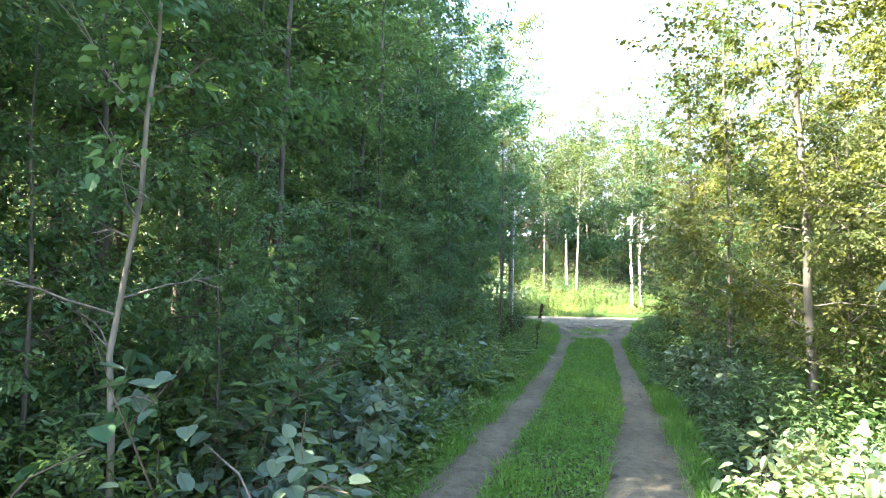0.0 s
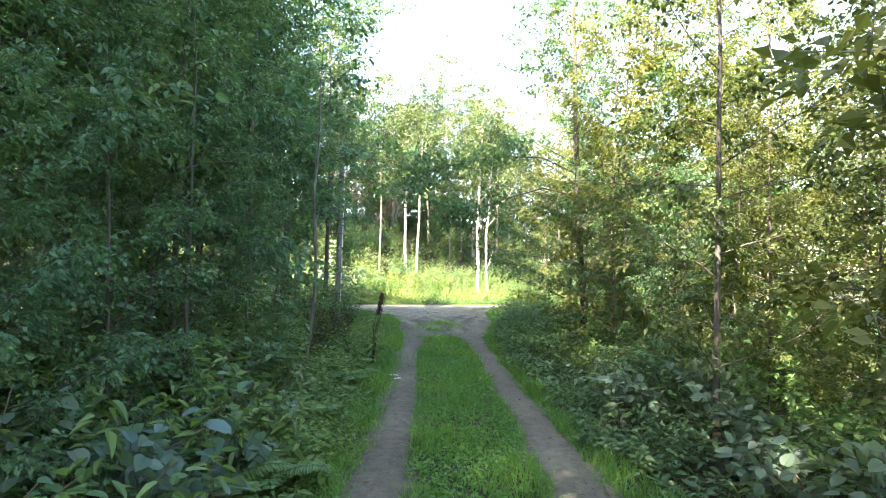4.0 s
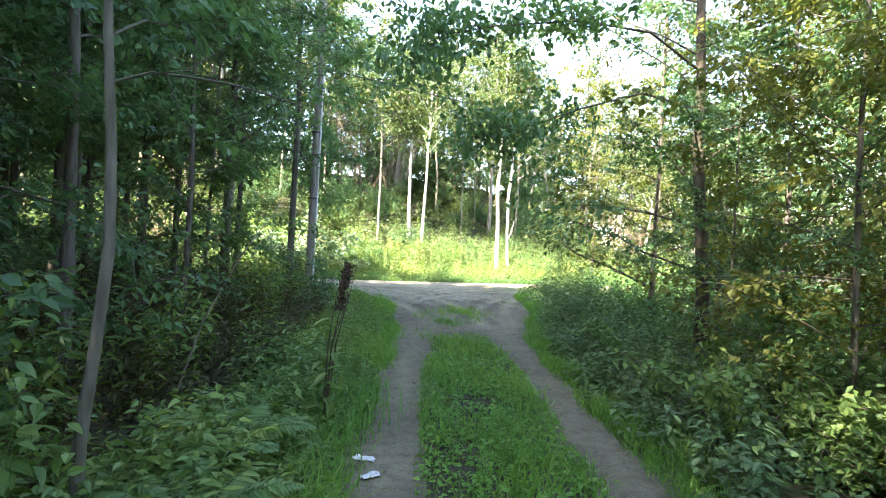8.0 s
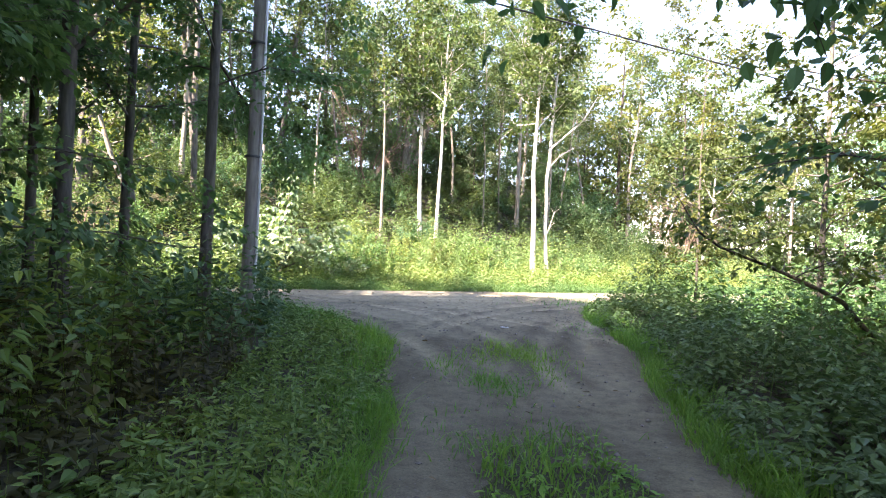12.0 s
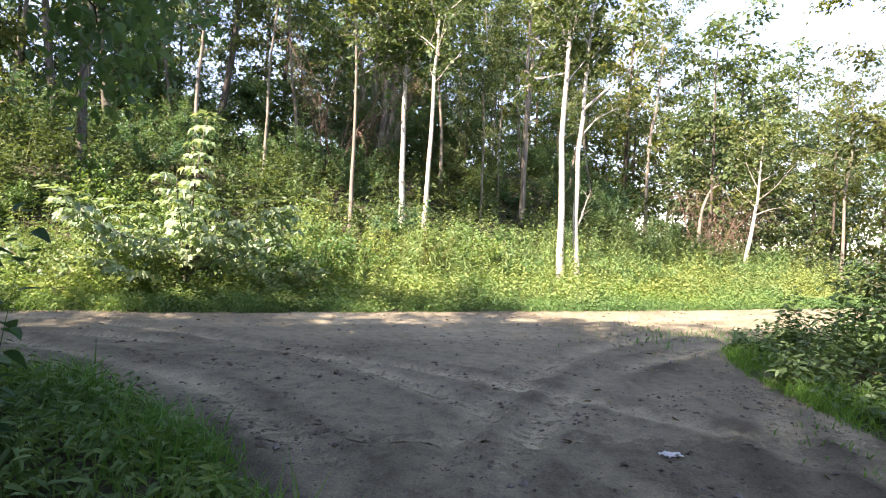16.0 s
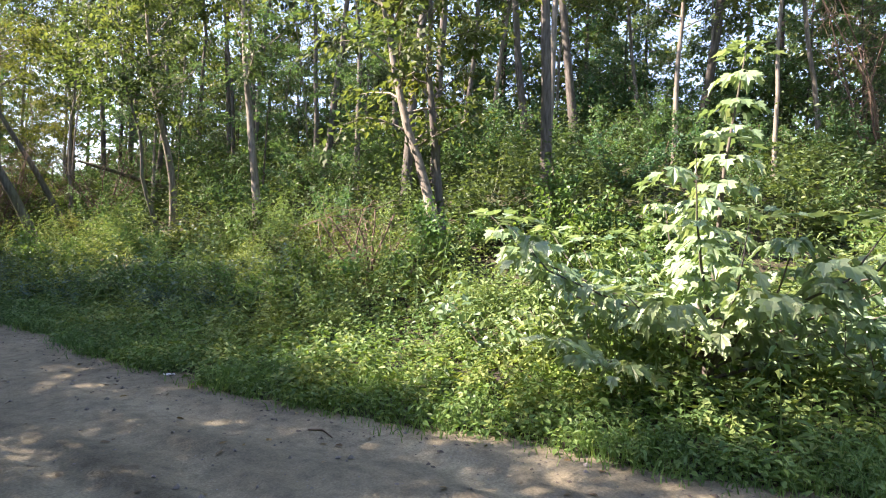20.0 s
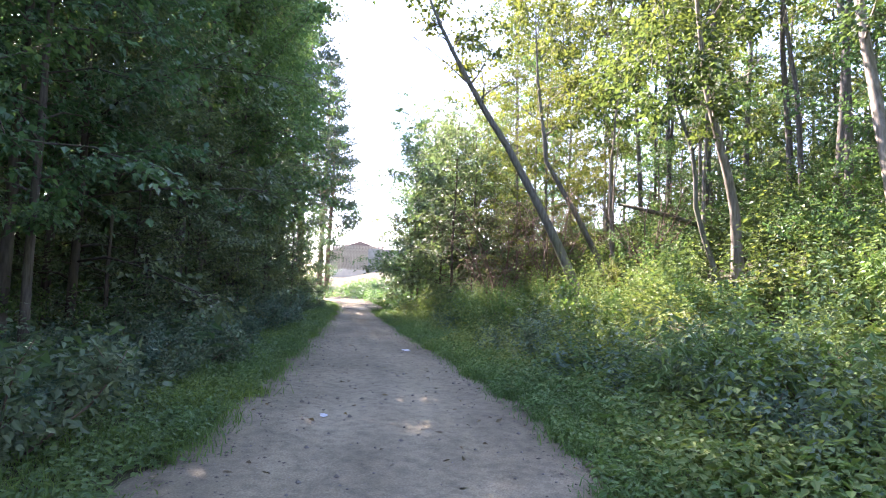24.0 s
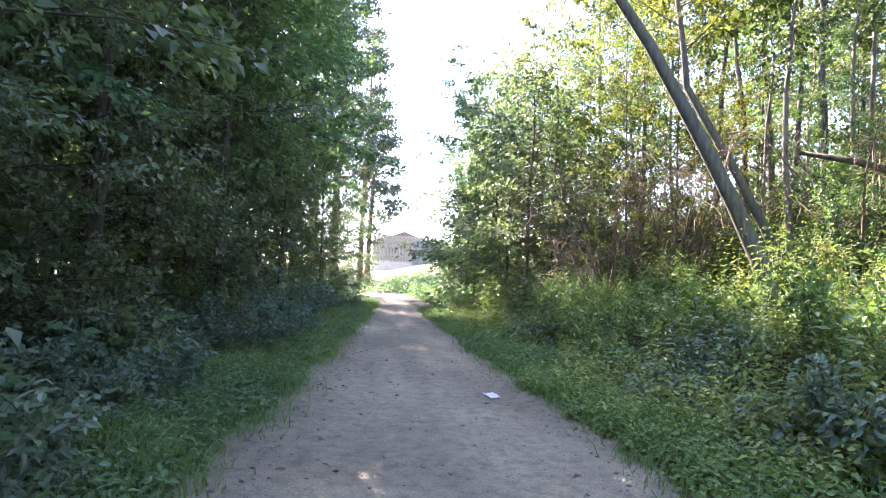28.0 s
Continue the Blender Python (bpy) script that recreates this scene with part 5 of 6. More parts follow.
# ---- bushes, ferns, broad-leaved plants ----
def bush(name, seed, H, R, n_stems, count, leaf, mat, label, shape=DIAMOND, width=0.72, flat=0.45):
    rng = np.random.default_rng(seed)
    ob = thing(name, 0, 0, 0, label, "bush")
    A, B = [], []
    for i in range(n_stems):
        az = i * 2.4 + rng.normal(0, 0.4)
        d = np.array([math.cos(az) * R / H, math.sin(az) * R / H, 1.0])
        pts = bend(rng, (0.05 * math.cos(az), 0.05 * math.sin(az), -0.08), unit(d), H * rng.uniform(0.75, 1.15), 5, 0.12, -0.08)
        b = Buf()
        b.tube(pts, np.linspace(0.011, 0.003, 6), 4)
        A.append(pts[1:-1]), B.append(pts[2:])
        for _ in range(4):
            k = rng.integers(1, 5)
            tw = bend(rng, pts[k], unit(rng.normal(0, 0.8, 3) + np.array([0, 0, 0.4])), H * 0.3, 2, 0.2, -0.05)
            b.tube(tw, [0.005, 0.004, 0.002], 3)
            A.append(tw[:-1]), B.append(tw[1:])
        part("stem", b.mesh("stem", TWIG), ob)
    A, B = np.concatenate(A), np.concatenate(B)
    i = rng.integers(0, len(A), count)
    t = rng.uniform(0, 1, (count, 1))
    P = A[i] * (1 - t) + B[i] * t + rng.normal(0, leaf * 0.7, (count, 3))
    D = unit(P * np.array([1, 1, 0])) * 0.5 + rng.normal(0, 0.6, (count, 3)) * np.array([1, 1, flat / 0.45])
    V, F = leaves(rng, P, D, rng.normal(0, flat, (count, 3)) + np.array([0, 0, 1]), leaf * rng.uniform(0.6, 1.3, count), leaf * width * rng.uniform(0.7, 1.1, count), shape)
    V[:, 2] = np.maximum(V[:, 2], 0.02)
    part("foliage", mesh_of("foliage", V, F, mat, False), ob)
    return ob


def fern(seed, mat):
    rng = np.random.default_rng(seed)
    ob = thing("fern", 0, 0, 0, "green fern with arching feathered fronds", "fern")
    for i in range(9):
        az = i * 0.7 + rng.normal(0, 0.15)
        ln = rng.uniform(0.55, 0.8)
        t = np.linspace(0, 1, 9)
        el = 1.1 - 1.3 * t
        dx = np.cumsum(np.cos(el)) * ln / 9
        dz = np.cumsum(np.sin(el)) * ln / 9
        q = np.c_[dx * math.cos(az), dx * math.sin(az), dz]
        u = np.linspace(0.12, 0.98, 22)
        P = np.stack([np.interp(u, t, q[:, k]) for k in range(3)], -1)
        T = unit(np.gradient(P, axis=0))
        S = unit(np.cross(T, [0, 0, 1]))
        N = np.cross(S, T)
        L = 0.17 * np.sin(np.pi * (u * 0.86 + 0.12)) + 0.015
        Va, Fa = leaves(rng, P, S + 0.35 * T, N, L, 0.038, DIAMOND, 0.1, 0.2)
        Vb, Fb = leaves(rng, P, -S + 0.35 * T, N, L, 0.038, DIAMOND, 0.1, 0.2)
        b = Buf()
        b.tube(q, np.linspace(0.005, 0.0015, 9), 3)
        b.add(Va, Fa), b.add(Vb, Fb)
        part("frond", b.mesh("frond", mat, False), ob)
    return ob


def set_out(proto, places, r, lo, hi, sink=0.0):
    for k, (x, y) in enumerate(places):
        s, a = float(r.uniform(lo, hi)), float(r.uniform(0, 360))
        (put if k == 0 else again)(proto, x, y, a, s, sink)


r = np.random.default_rng(77)
DARKB = [bush("elder_bush", 501 + i, 1.5, 0.8, 6, 2300, 0.062, LEAF_SHADE, "dense shaded bush with dull green leaves", BLADE) for i in range(2)]
GREENB = [bush("raspberry_bush", 511 + i, 1.15, 0.75, 6, 1900, 0.07, LEAF_HERB, "green raspberry bush in the sun") for i in range(3)]
PALEB = [bush("willow_bush", 521 + i, 1.6, 0.8, 6, 1900, 0.068, LEAF_YELLOW, "pale yellow-green bush with slim stems") for i in range(2)]
BLUEB = [bush("elder_bush", 531 + i, 0.85, 0.7, 6, 2000, 0.062, LEAF_BLUE, "low blue-green bush at the roadside", BLADE) for i in range(2)]
# shaded copy of the shoots: bluish shade put into the leaf colour
BROAD_SHADED = [bush("maple_seedling", 541 + i, 0.95, 0.6, 6, 480, 0.09, LEAF_BLUE, "low maple shoots with broad flat leaves, bluish shade put into their colour", ROUND, 0.85) for i in range(2)]
# sunlit copy of the same shoots: sunlight put into the pale leaf colour
BROAD_LIT = [bush("maple_seedling", 551, 1.05, 0.7, 6, 420, 0.09, LEAF_MAPLE, "broad-leaved shoots, sunlight put into the pale leaf colour", ROUND, 0.85)]
# first shrub: the sky's blue sheen put into the leaf colour by LEAF_BLUE
HAZEL = [bush("hazel_shrub", 555 + i, 1.5, 0.85, 7, 380, 0.108, m, "hazel shrub with broad flat leaves in shade", ROUND, 0.86, 0.16) for i, m in enumerate((LEAF_BLUE, LEAF_SHADE, LEAF_SHADE))]
FERN = [fern(561, LEAF_HERB), fern(562, LEAF_SHADE)]
B_taken = []


def spread_out(pool, n, x0, x1, y0, y1, gap, ok, lo, hi):
    places = scatter(r, n, x0, x1, y0, y1, gap, ok, B_taken)
    for k, p in enumerate(pool):
        mine = places[k::len(pool)]
        if p.name in used:
            for x, y in mine:
                again(p, x, y, float(r.uniform(0, 360)), float(r.uniform(lo, hi)))
        elif mine:
            used.add(p.name)
            set_out(p, mine, r, lo, hi)


spread_out(BROAD_SHADED, 1, -1.75, -1.65, 4.55, 4.65, 0.1, lambda x, y: True, 1.1, 1.15)
for x, y, s in ((-2.35, 4.3, 0.8), (-1.9, 3.4, 1.0), (-1.45, 6.3, 0.75), (-1.7, 8.6, 1.1), (-1.5, 9.5, 1.0), (-1.6, 11.0, 0.9), (-1.4, 7.3, 0.9), (-1.55, 5.4, 0.9), (-1.35, 10.4, 0.8), (-1.9, 1.6, 1.0), (2.75, 8.6, 1.1), (2.9, 11.3, 1.15), (3.1, 9.9, 1.0)):
    again(BROAD_SHADED[0], x, y, float(r.uniform(0, 360)), s)
    B_taken.append((x, y))
spread_out(BROAD_LIT, 1, 1.95, 2.0, 4.4, 4.5, 0.1, lambda x, y: True, 0.95, 1.0)
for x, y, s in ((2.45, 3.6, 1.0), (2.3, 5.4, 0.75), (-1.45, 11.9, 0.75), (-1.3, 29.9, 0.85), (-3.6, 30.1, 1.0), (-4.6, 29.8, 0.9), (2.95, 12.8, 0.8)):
    again(BROAD_LIT[0], x, y, float(r.uniform(0, 360)), s)
    B_taken.append((x, y))
for k, (x, y, s) in enumerate(((-1.75, 3.0, 1.0), (-2.6, 1.7, 1.1), (-2.5, 3.7, 1.1), (-1.9, 4.9, 0.8), (-2.4, 5.9, 1.05), (-1.75, 6.7, 0.75), (-2.2, 7.7, 1.0), (-1.65, 9.5, 0.98), (-1.6, 8.2, 0.7), (-2.4, 8.9, 1.15), (-2.0, 11.0, 1.0), (-3.0, 4.7, 1.2), (-3.1, 7.0, 1.25), (-2.9, 10.2, 1.2), (-2.6, 12.6, 0.9), (2.9, 7.9, 0.7), (3.3, 12.0, 0.8))):
    p = HAZEL[k % 3]
    (put if k < 3 else again)(p, x, y, float(r.uniform(0, 360)), s)
    B_taken.append((x, y))
spread_out(DARKB, 30, -4.8, -1.2, -2, 13, 0.6, lambda x, y: x < line(TL, y) - 0.95, 0.6, 1.1)
spread_out(GREENB, 16, 1.9, 6, -1, 18, 0.8, lambda x, y: x > line(TR, y) + 0.9 and y < near_edge(x) - 0.8, 0.6, 1.0)
spread_out(PALEB, 8, 2.4, 7.5, 2, 15, 0.9, lambda x, y: x > line(TR, y) + 1.1 and y < near_edge(x) - 0.8, 0.6, 1.1)
spread_out(DARKB, 8, 3.5, 8, 16, 27, 1.0, lambda x, y: x > line(TR, y) + 1.6 and y < near_edge(x) - 1.2, 0.5, 0.8)
spread_out(DARKB, 34, -30, 12, 42, 60, 1.2, lambda x, y: 14 < y - far_edge(x) < 20, 1.6, 2.4)
spread_out(GREENB, 50, -30, 12, 28, 44, 0.9, lambda x, y: (2.2 if x < -6 else 1.4) < y - far_edge(x) < 6, 0.55, 1.2)
spread_out(PALEB, 12, -30, 12, 29, 44, 1.0, lambda x, y: 2.2 < y - far_edge(x) < 6, 0.6, 1.1)
spread_out(DARKB, 24, -30, 12, 38, 50, 1.2, lambda x, y: 10.5 < y - far_edge(x) < 15, 1.0, 1.7)
spread_out(DARKB, 40, -32, 10, 30, 46, 1.0, lambda x, y: 5.0 < y - far_edge(x) < 13, 0.7, 1.3)
spread_out(BLUEB, 34, -40, -5, 17, 25, 0.8, lambda x, y: 0.9 < near_edge(x) - y < 2.4, 0.6, 1.1)
spread_out(BLUEB, 16, -30, -9, 26, 31, 0.8, lambda x, y: 1.5 < y - far_edge(x) < 3.0, 0.5, 0.9)
spread_out(DARKB, 30, -44, -8, 15, 25, 0.9, lambda x, y: 2.0 < near_edge(x) - y < 3.6, 0.8, 1.2)
spread_out(DARKB, 5, -64, -58, 16.5, 21, 1.0, lambda x, y: True, 0.7, 1.1)
spread_out(GREENB, 26, -63, -40, 17, 32, 1.4, lambda x, y: 0.6 < y - far_edge(x) < 7 and not (x < -38 and y < 26.8), 1.2, 2.2)
spread_out(DARKB, 14, -60, -46, 8, 18, 1.4, lambda x, y: 0.8 < near_edge(x) - y < 5, 1.2, 2.2)
spread_out([FERN[0]], 7, -1.7, -0.7, 8.2, 11.2, 0.35, lambda x, y: x < line(TL, y) - 0.4, 0.7, 1.0)
spread_out([FERN[0]], 6, -1.8, -0.7, 11.2, 14.2, 0.4, lambda x, y: x < line(TL, y) - 0.45, 0.7, 1.0)
spread_out([FERN[1]], 14, -26, -13, 19, 24, 0.6, lambda x, y: 1.4 < near_edge(x) - y < 2.8, 0.7, 1.1)

for x, y, s in ((-12.3, 23.2, 0.9), (-13.0, 23.5, 0.8), (-13.6, 23.0, 1.0), (-14.3, 23.4, 0.85), (-12.8, 22.6, 1.0), (-15.2, 23.1, 0.8), (-22.5, 23.4, 1.3), (-23.2, 23.0, 1.4)):
    again(BLUEB[0], x, y, float(r.uniform(0, 360)), s)

# a tall shoot whose leaf hangs in beside the track
shoot = thing("tall_shoot", 1.35, 1.5, float(ground_z(1.35, 1.5)), "tall shoot with a large pale leaf over the track", "plant")
b = Buf()
b.tube([(0, 0, -0.05), (-0.02, 0.02, 0.8), (-0.1, 0.05, 1.4), (-0.3, 0.08, 1.72)], [0.008, 0.007, 0.005, 0.003], 5)
part("stem", b.mesh("stem", TWIG), shoot)
rng = np.random.default_rng(8)
P = np.array([(-0.3, 0.08, 1.7), (-0.32, 0.1, 1.66), (-0.1, 0.05, 1.4), (-0.03, 0.03, 1.0), (-0.02, 0.02, 0.7), (-0.08, 0.04, 1.25)])
V, F = leaves(rng, P, np.array([(-1, -0.1, -0.1), (0.7, 0.2, -0.7), (0.8, 0.3, 0.0), (-0.6, 0.6, 0.1), (0.5, -0.7, 0.1), (0.3, 0.8, 0.0)], float), np.array([(0.1, -0.3, 1.0)] * 6), np.array([0.19, 0.2, 0.18, 0.18, 0.2, 0.17]), np.full(6, 0.13), OVATE)
part("foliage", mesh_of("foliage", V, F, LEAF_BLUE, False), shoot)

# ---- small things ----
# the rusty seed stalk at the edge of the left rut
dock = thing("dock_plant", -0.37, 15.05, float(ground_z(-0.37, 15.05)), "dead rust-brown dock stalk full of seeds", "plant")
rng = np.random.default_rng(9)
b = Buf()
for k in range(4):
    az = k * 1.6
    b.tube([(0, 0, -0.05), (0.03 + 0.03 * math.cos(az), 0.03 * math.sin(az), 0.6), (0.12 + 0.07 * math.cos(az), 0.07 * math.sin(az), 1.22 - 0.1 * k)], [0.008, 0.006, 0.002], 5)
part("stem", b.mesh("stem", STALK), dock)
n = 420
h = rng.uniform(0.86, 1.22, n)
P = np.c_[rng.normal(0, 0.022, (n, 2)) * (1.3 - h * 0.5)[:, None] + np.c_[0.03 + 0.15 * (h - 0.6), 0 * h], h]
V, F = leaves(rng, P, rng.normal(0, 1, (n, 3)) + np.array([0, 0, 0.5]), rng.normal(0, 1, (n, 3)), 0.035, 0.02)
part("seed_head", mesh_of("seed_head", V, F, STALK, False), dock)
P = np.c_[rng.normal(0.02, 0.04, (40, 2)), rng.uniform(0.05, 0.8, 40)]
V, F = leaves(rng, P, rng.normal(0, 1, (40, 3)) * np.array([1, 1, 0.4]), np.array([[0, 0, 1.0]] * 40), 0.17, 0.06, OVATE)
part("leaf", mesh_of("leaf", V, F, LEAF_HERB, False), dock)


def scrap(name, x, y, w, d, turn, mat, label, seed):
    """A crumpled sheet lying on the soil."""
    rng = np.random.default_rng(seed)
    X, Y = np.meshgrid(np.linspace(-0.5, 0.5, 7), np.linspace(-0.5, 0.5, 5), indexing="ij")
    Z = rng.uniform(0.004, 0.022, X.shape)
    T = np.stack([X * w + rng.normal(0, 0.004, X.shape), Y * d + rng.normal(0, 0.004, X.shape), Z], -1).reshape(-1, 3)
    Bm = T - np.array([0, 0, 0.003])
    idx = np.arange(35).reshape(7, 5)
    Q = np.stack([idx[:-1, :-1], idx[1:, :-1], idx[1:, 1:], idx[:-1, 1:]], -1).reshape(-1, 4)
    ring = np.r_[idx[:, 0], idx[-1, 1:], idx[-2::-1, -1], idx[0, -2:0:-1]]
    nxt = np.roll(ring, -1)
    F = np.r_[Q, Q[:, ::-1] + 35, np.c_[ring, ring + 35, nxt + 35, nxt]]
    ob = new(name, mesh_of(name, np.r_[T, Bm], F, mat, False))
    ob.matrix_basis = pose(x, y, float(dirt_z(x, y)) + 0.003, 0, 0, turn)
    return tagged(ob, label, "litter")


scrap("paper_scrap", 0.03, 14.0, 0.12, 0.07, 25, PAPER, "crumpled white paper lying in the wheel rut", 1)
scrap("paper_scrap", -0.02, 14.28, 0.14, 0.06, 160, PAPER, "torn white paper beside the other scrap", 2)
scrap("plastic_wrapper", 1.36, 18.4, 0.12, 0.08, 70, PAPER, "white wrapper at the edge of the grass strip", 3)
scrap("paper_cup", 1.66, 23.57, 0.1, 0.07, 10, PAPER, "flattened white paper cup on the sand", 4)
scrap("plastic_wrapper", -8.35, 26.55, 0.1, 0.06, 40, PAPER, "small clear wrapper on the sandy road", 5)
scrap("paper_scrap", -17.36, 26.72, 0.24, 0.12, 15, PAPER, "white paper lying by the road verge", 6)
scrap("paper_scrap", -11.7, 25.9, 0.07, 0.06, 15, PAPER, "small white scrap on the road", 7)
scrap("plastic_wrapper", -6.9, 27.75, 0.09, 0.05, 80, PAPER, "pale wrapper in the verge grass", 8)
scrap("paper_scrap", -5.9, 27.85, 0.11, 0.08, 20, PAPER, "pale paper half hidden in the grass", 9)

# dry leaves and pebbles lying about
rng = np.random.default_rng(12)
x, y = rng.uniform(-22, 8, 5000), rng.uniform(2, 32, 5000)
m = inside(x, y) > 0.1
x, y = x[m], y[m]
P = np.c_[x, y, dirt_z(x, y) + 0.006]
n = len(P)
V, F = leaves(rng, P, rng.normal(0, 1, (n, 3)) * np.array([1, 1, 0.08]), rng.normal(0, 0.25, (n, 3)) + np.array([0, 0, 1]), rng.uniform(0.03, 0.075, n), rng.uniform(0.02, 0.045, n), OVATE, 0.3, 0.1)
tagged(new("fallen_leaves", mesh_of("fallen_leaves", V, F, DRY, False)), "dry brown leaves scattered on the bare soil", "leaf litter", kind="stuff")
x, y = rng.uniform(-20, 6, 9000), rng.uniform(2, 31, 9000)
m = inside(x, y) > 0.05
x, y = x[m], y[m]
n = len(x)
s = rng.uniform(0.005, 0.016, n) * rng.choice([1, 1, 1, 1.7], n)
oct_ = np.array([(1, 0, 0), (0, 1, 0), (-1, 0, 0), (0, -1, 0), (0, 0, 0.7), (0, 0, -0.7)])
V = np.c_[x, y, dirt_z(x, y) + s * 0.25][:, None] + oct_[None] * s[:, None, None] * rng.uniform(0.6, 1.3, (n, 6, 1))
T8 = np.array([(0, 1, 4), (1, 2, 4), (2, 3, 4), (3, 0, 4), (1, 0, 5), (2, 1, 5), (3, 2, 5), (0, 3, 5)])
F = ((np.arange(n) * 6)[:, None, None] + T8[None]).reshape(-1, 3)
tagged(new("pebbles", mesh_of("pebbles", V.reshape(-1, 3), F, STONE, False)), "small grey stones pressed into the sand", "pebbles", kind="stuff")

# clods of damp soil, thick in the mouth of the track and along the road's edges
rng = np.random.default_rng(15)
cx, cy = rng.uniform(-3.5, 3.8, 90), rng.uniform(22.0, 25.9, 90)
k = rng.integers(0, 90, 3600)
x, y = cx[k] + rng.normal(0, 0.2, 3600), cy[k] + rng.normal(0, 0.12, 3600)
ex = rng.uniform(-26, 4, 2600)
ey = np.where(rng.uniform(0, 1, 2600) < 0.6, near_edge(ex) + np.abs(rng.normal(0, 0.3, 2600)) + 0.1, far_edge(ex) - np.abs(rng.normal(0, 0.25, 2600)) - 0.1)
tx = rng.uniform(2, 22, 1500)
x, y = np.r_[x, ex, rng.uniform(-1.4, 2.6, 1500)], np.r_[y, ey, tx]
m = inside(x, y) > 0.04
x, y = x[m], y[m]
n = len(x)
s = rng.uniform(0.004, 0.011, n) * rng.choice([1, 1, 1, 1.8], n)
V = np.c_[x, y, dirt_z(x, y) + s * 0.1][:, None] + oct_[None] * np.array([1.2, 1.2, 0.6]) * s[:, None, None] * rng.uniform(0.5, 1.4, (n, 6, 1))
F = ((np.arange(n) * 6)[:, None, None] + T8[None]).reshape(-1, 3)
tagged(new("soil_clods", mesh_of("soil_clods", V.reshape(-1, 3), F, CLOD, False)), "dark damp clods strewn on the trodden soil", "soil", kind="stuff")

# bars of soil that tyre treads left along the wheel lines
rng = np.random.default_rng(16)
bars = []
for cx, cy, rad, a0, a1 in WHEELS:
    for a in np.arange(a0, a1, 0.06 / rad * 57.3):
        if math.sin(a * 0.21 + cx) < 0.35:
            continue
        for off in (-0.05, 0.05):
            bars.append((cx + (rad + off) * math.cos(math.radians(a)), cy + (rad + off) * math.sin(math.radians(a)), math.radians(a) + (0.5 if off > 0 else -0.5)))
B = np.array(bars)
B = B[(inside(B[:, 0], B[:, 1]) > 0.15) & (B[:, 1] > 21)]
n = len(B)
q = np.array([(-0.045, -0.011, 0), (0.045, -0.011, 0), (0.045, 0.011, 0), (-0.045, 0.011, 0), (-0.035, -0.005, 1), (0.035, -0.005, 1), (0.035, 0.005, 1), (-0.035, 0.005, 1)])
co, si = np.cos(B[:, 2])[:, None], np.sin(B[:, 2])[:, None]
X, Y = B[:, :1] + q[:, 0] * co - q[:, 1] * si, B[:, 1:2] + q[:, 0] * si + q[:, 1] * co
Z = dirt_z(X, Y) - 0.004 + q[:, 2] * rng.uniform(0.005, 0.011, (n, 1))
Q = np.array([(0, 1, 5, 4), (1, 2, 6, 5), (2, 3, 7, 6), (3, 0, 4, 7), (4, 5, 6, 7)])
F = ((np.arange(n) * 8)[:, None, None] + Q[None]).reshape(-1, 4)
tagged(new("tyre_prints", mesh_of("tyre_prints", np.stack([X, Y, Z], -1).reshape(-1, 3), F, SAND, True)), "rows of tread bars pressed into the damp soil", "tyre prints", kind="stuff")

# dead wood
def stick(name, pts, rad, label, mat=TWIG):
    pts = np.array(pts, float)
    b = Buf()
    b.tube(pts - pts[0], rad, 6)
    ob = new(name, b.mesh(name, mat))
    ob.matrix_basis = pose(*pts[0])
    return tagged(ob, label, "branch")


stick("dead_branch", [(-1.5, 14.9, 0.0), (-1.3, 15.0, 0.75), (-1.05, 15.0, 1.25), (-0.78, 15.05, 1.68)], [0.009, 0.008, 0.006, 0.003], "bleached dead branch leaning out of the herbs", BARK_PALE)
stick("dead_branch", [(-1.25, 2.7, 0.0), (-1.35, 2.85, 0.35), (-1.55, 2.9, 0.62), (-1.8, 2.95, 0.75)], [0.011, 0.009, 0.007, 0.003], "curved bare stick in the undergrowth", BARK_PALE)
stick("fallen_trunk", [(-22.0, 36.2, 3.0), (-21.9, 35.2, 3.35), (-21.7, 34.2, 3.52), (-21.65, 33.4, 3.68), (-22.05, 32.6, 3.9)], [0.1, 0.09, 0.08, 0.065, 0.04], "mossy fallen trunk propped against another tree", BARK_MOSS)
stick("dead_branch", [(-4.65, 27.5, float(dirt_z(-4.65, 27.5)) + 0.006), (-4.55, 27.54, float(dirt_z(-4.55, 27.54)) + 0.01), (-4.42, 27.5, float(dirt_z(-4.42, 27.5)) + 0.006)], [0.006, 0.007, 0.003], "short broken twig on the road", TWIG)


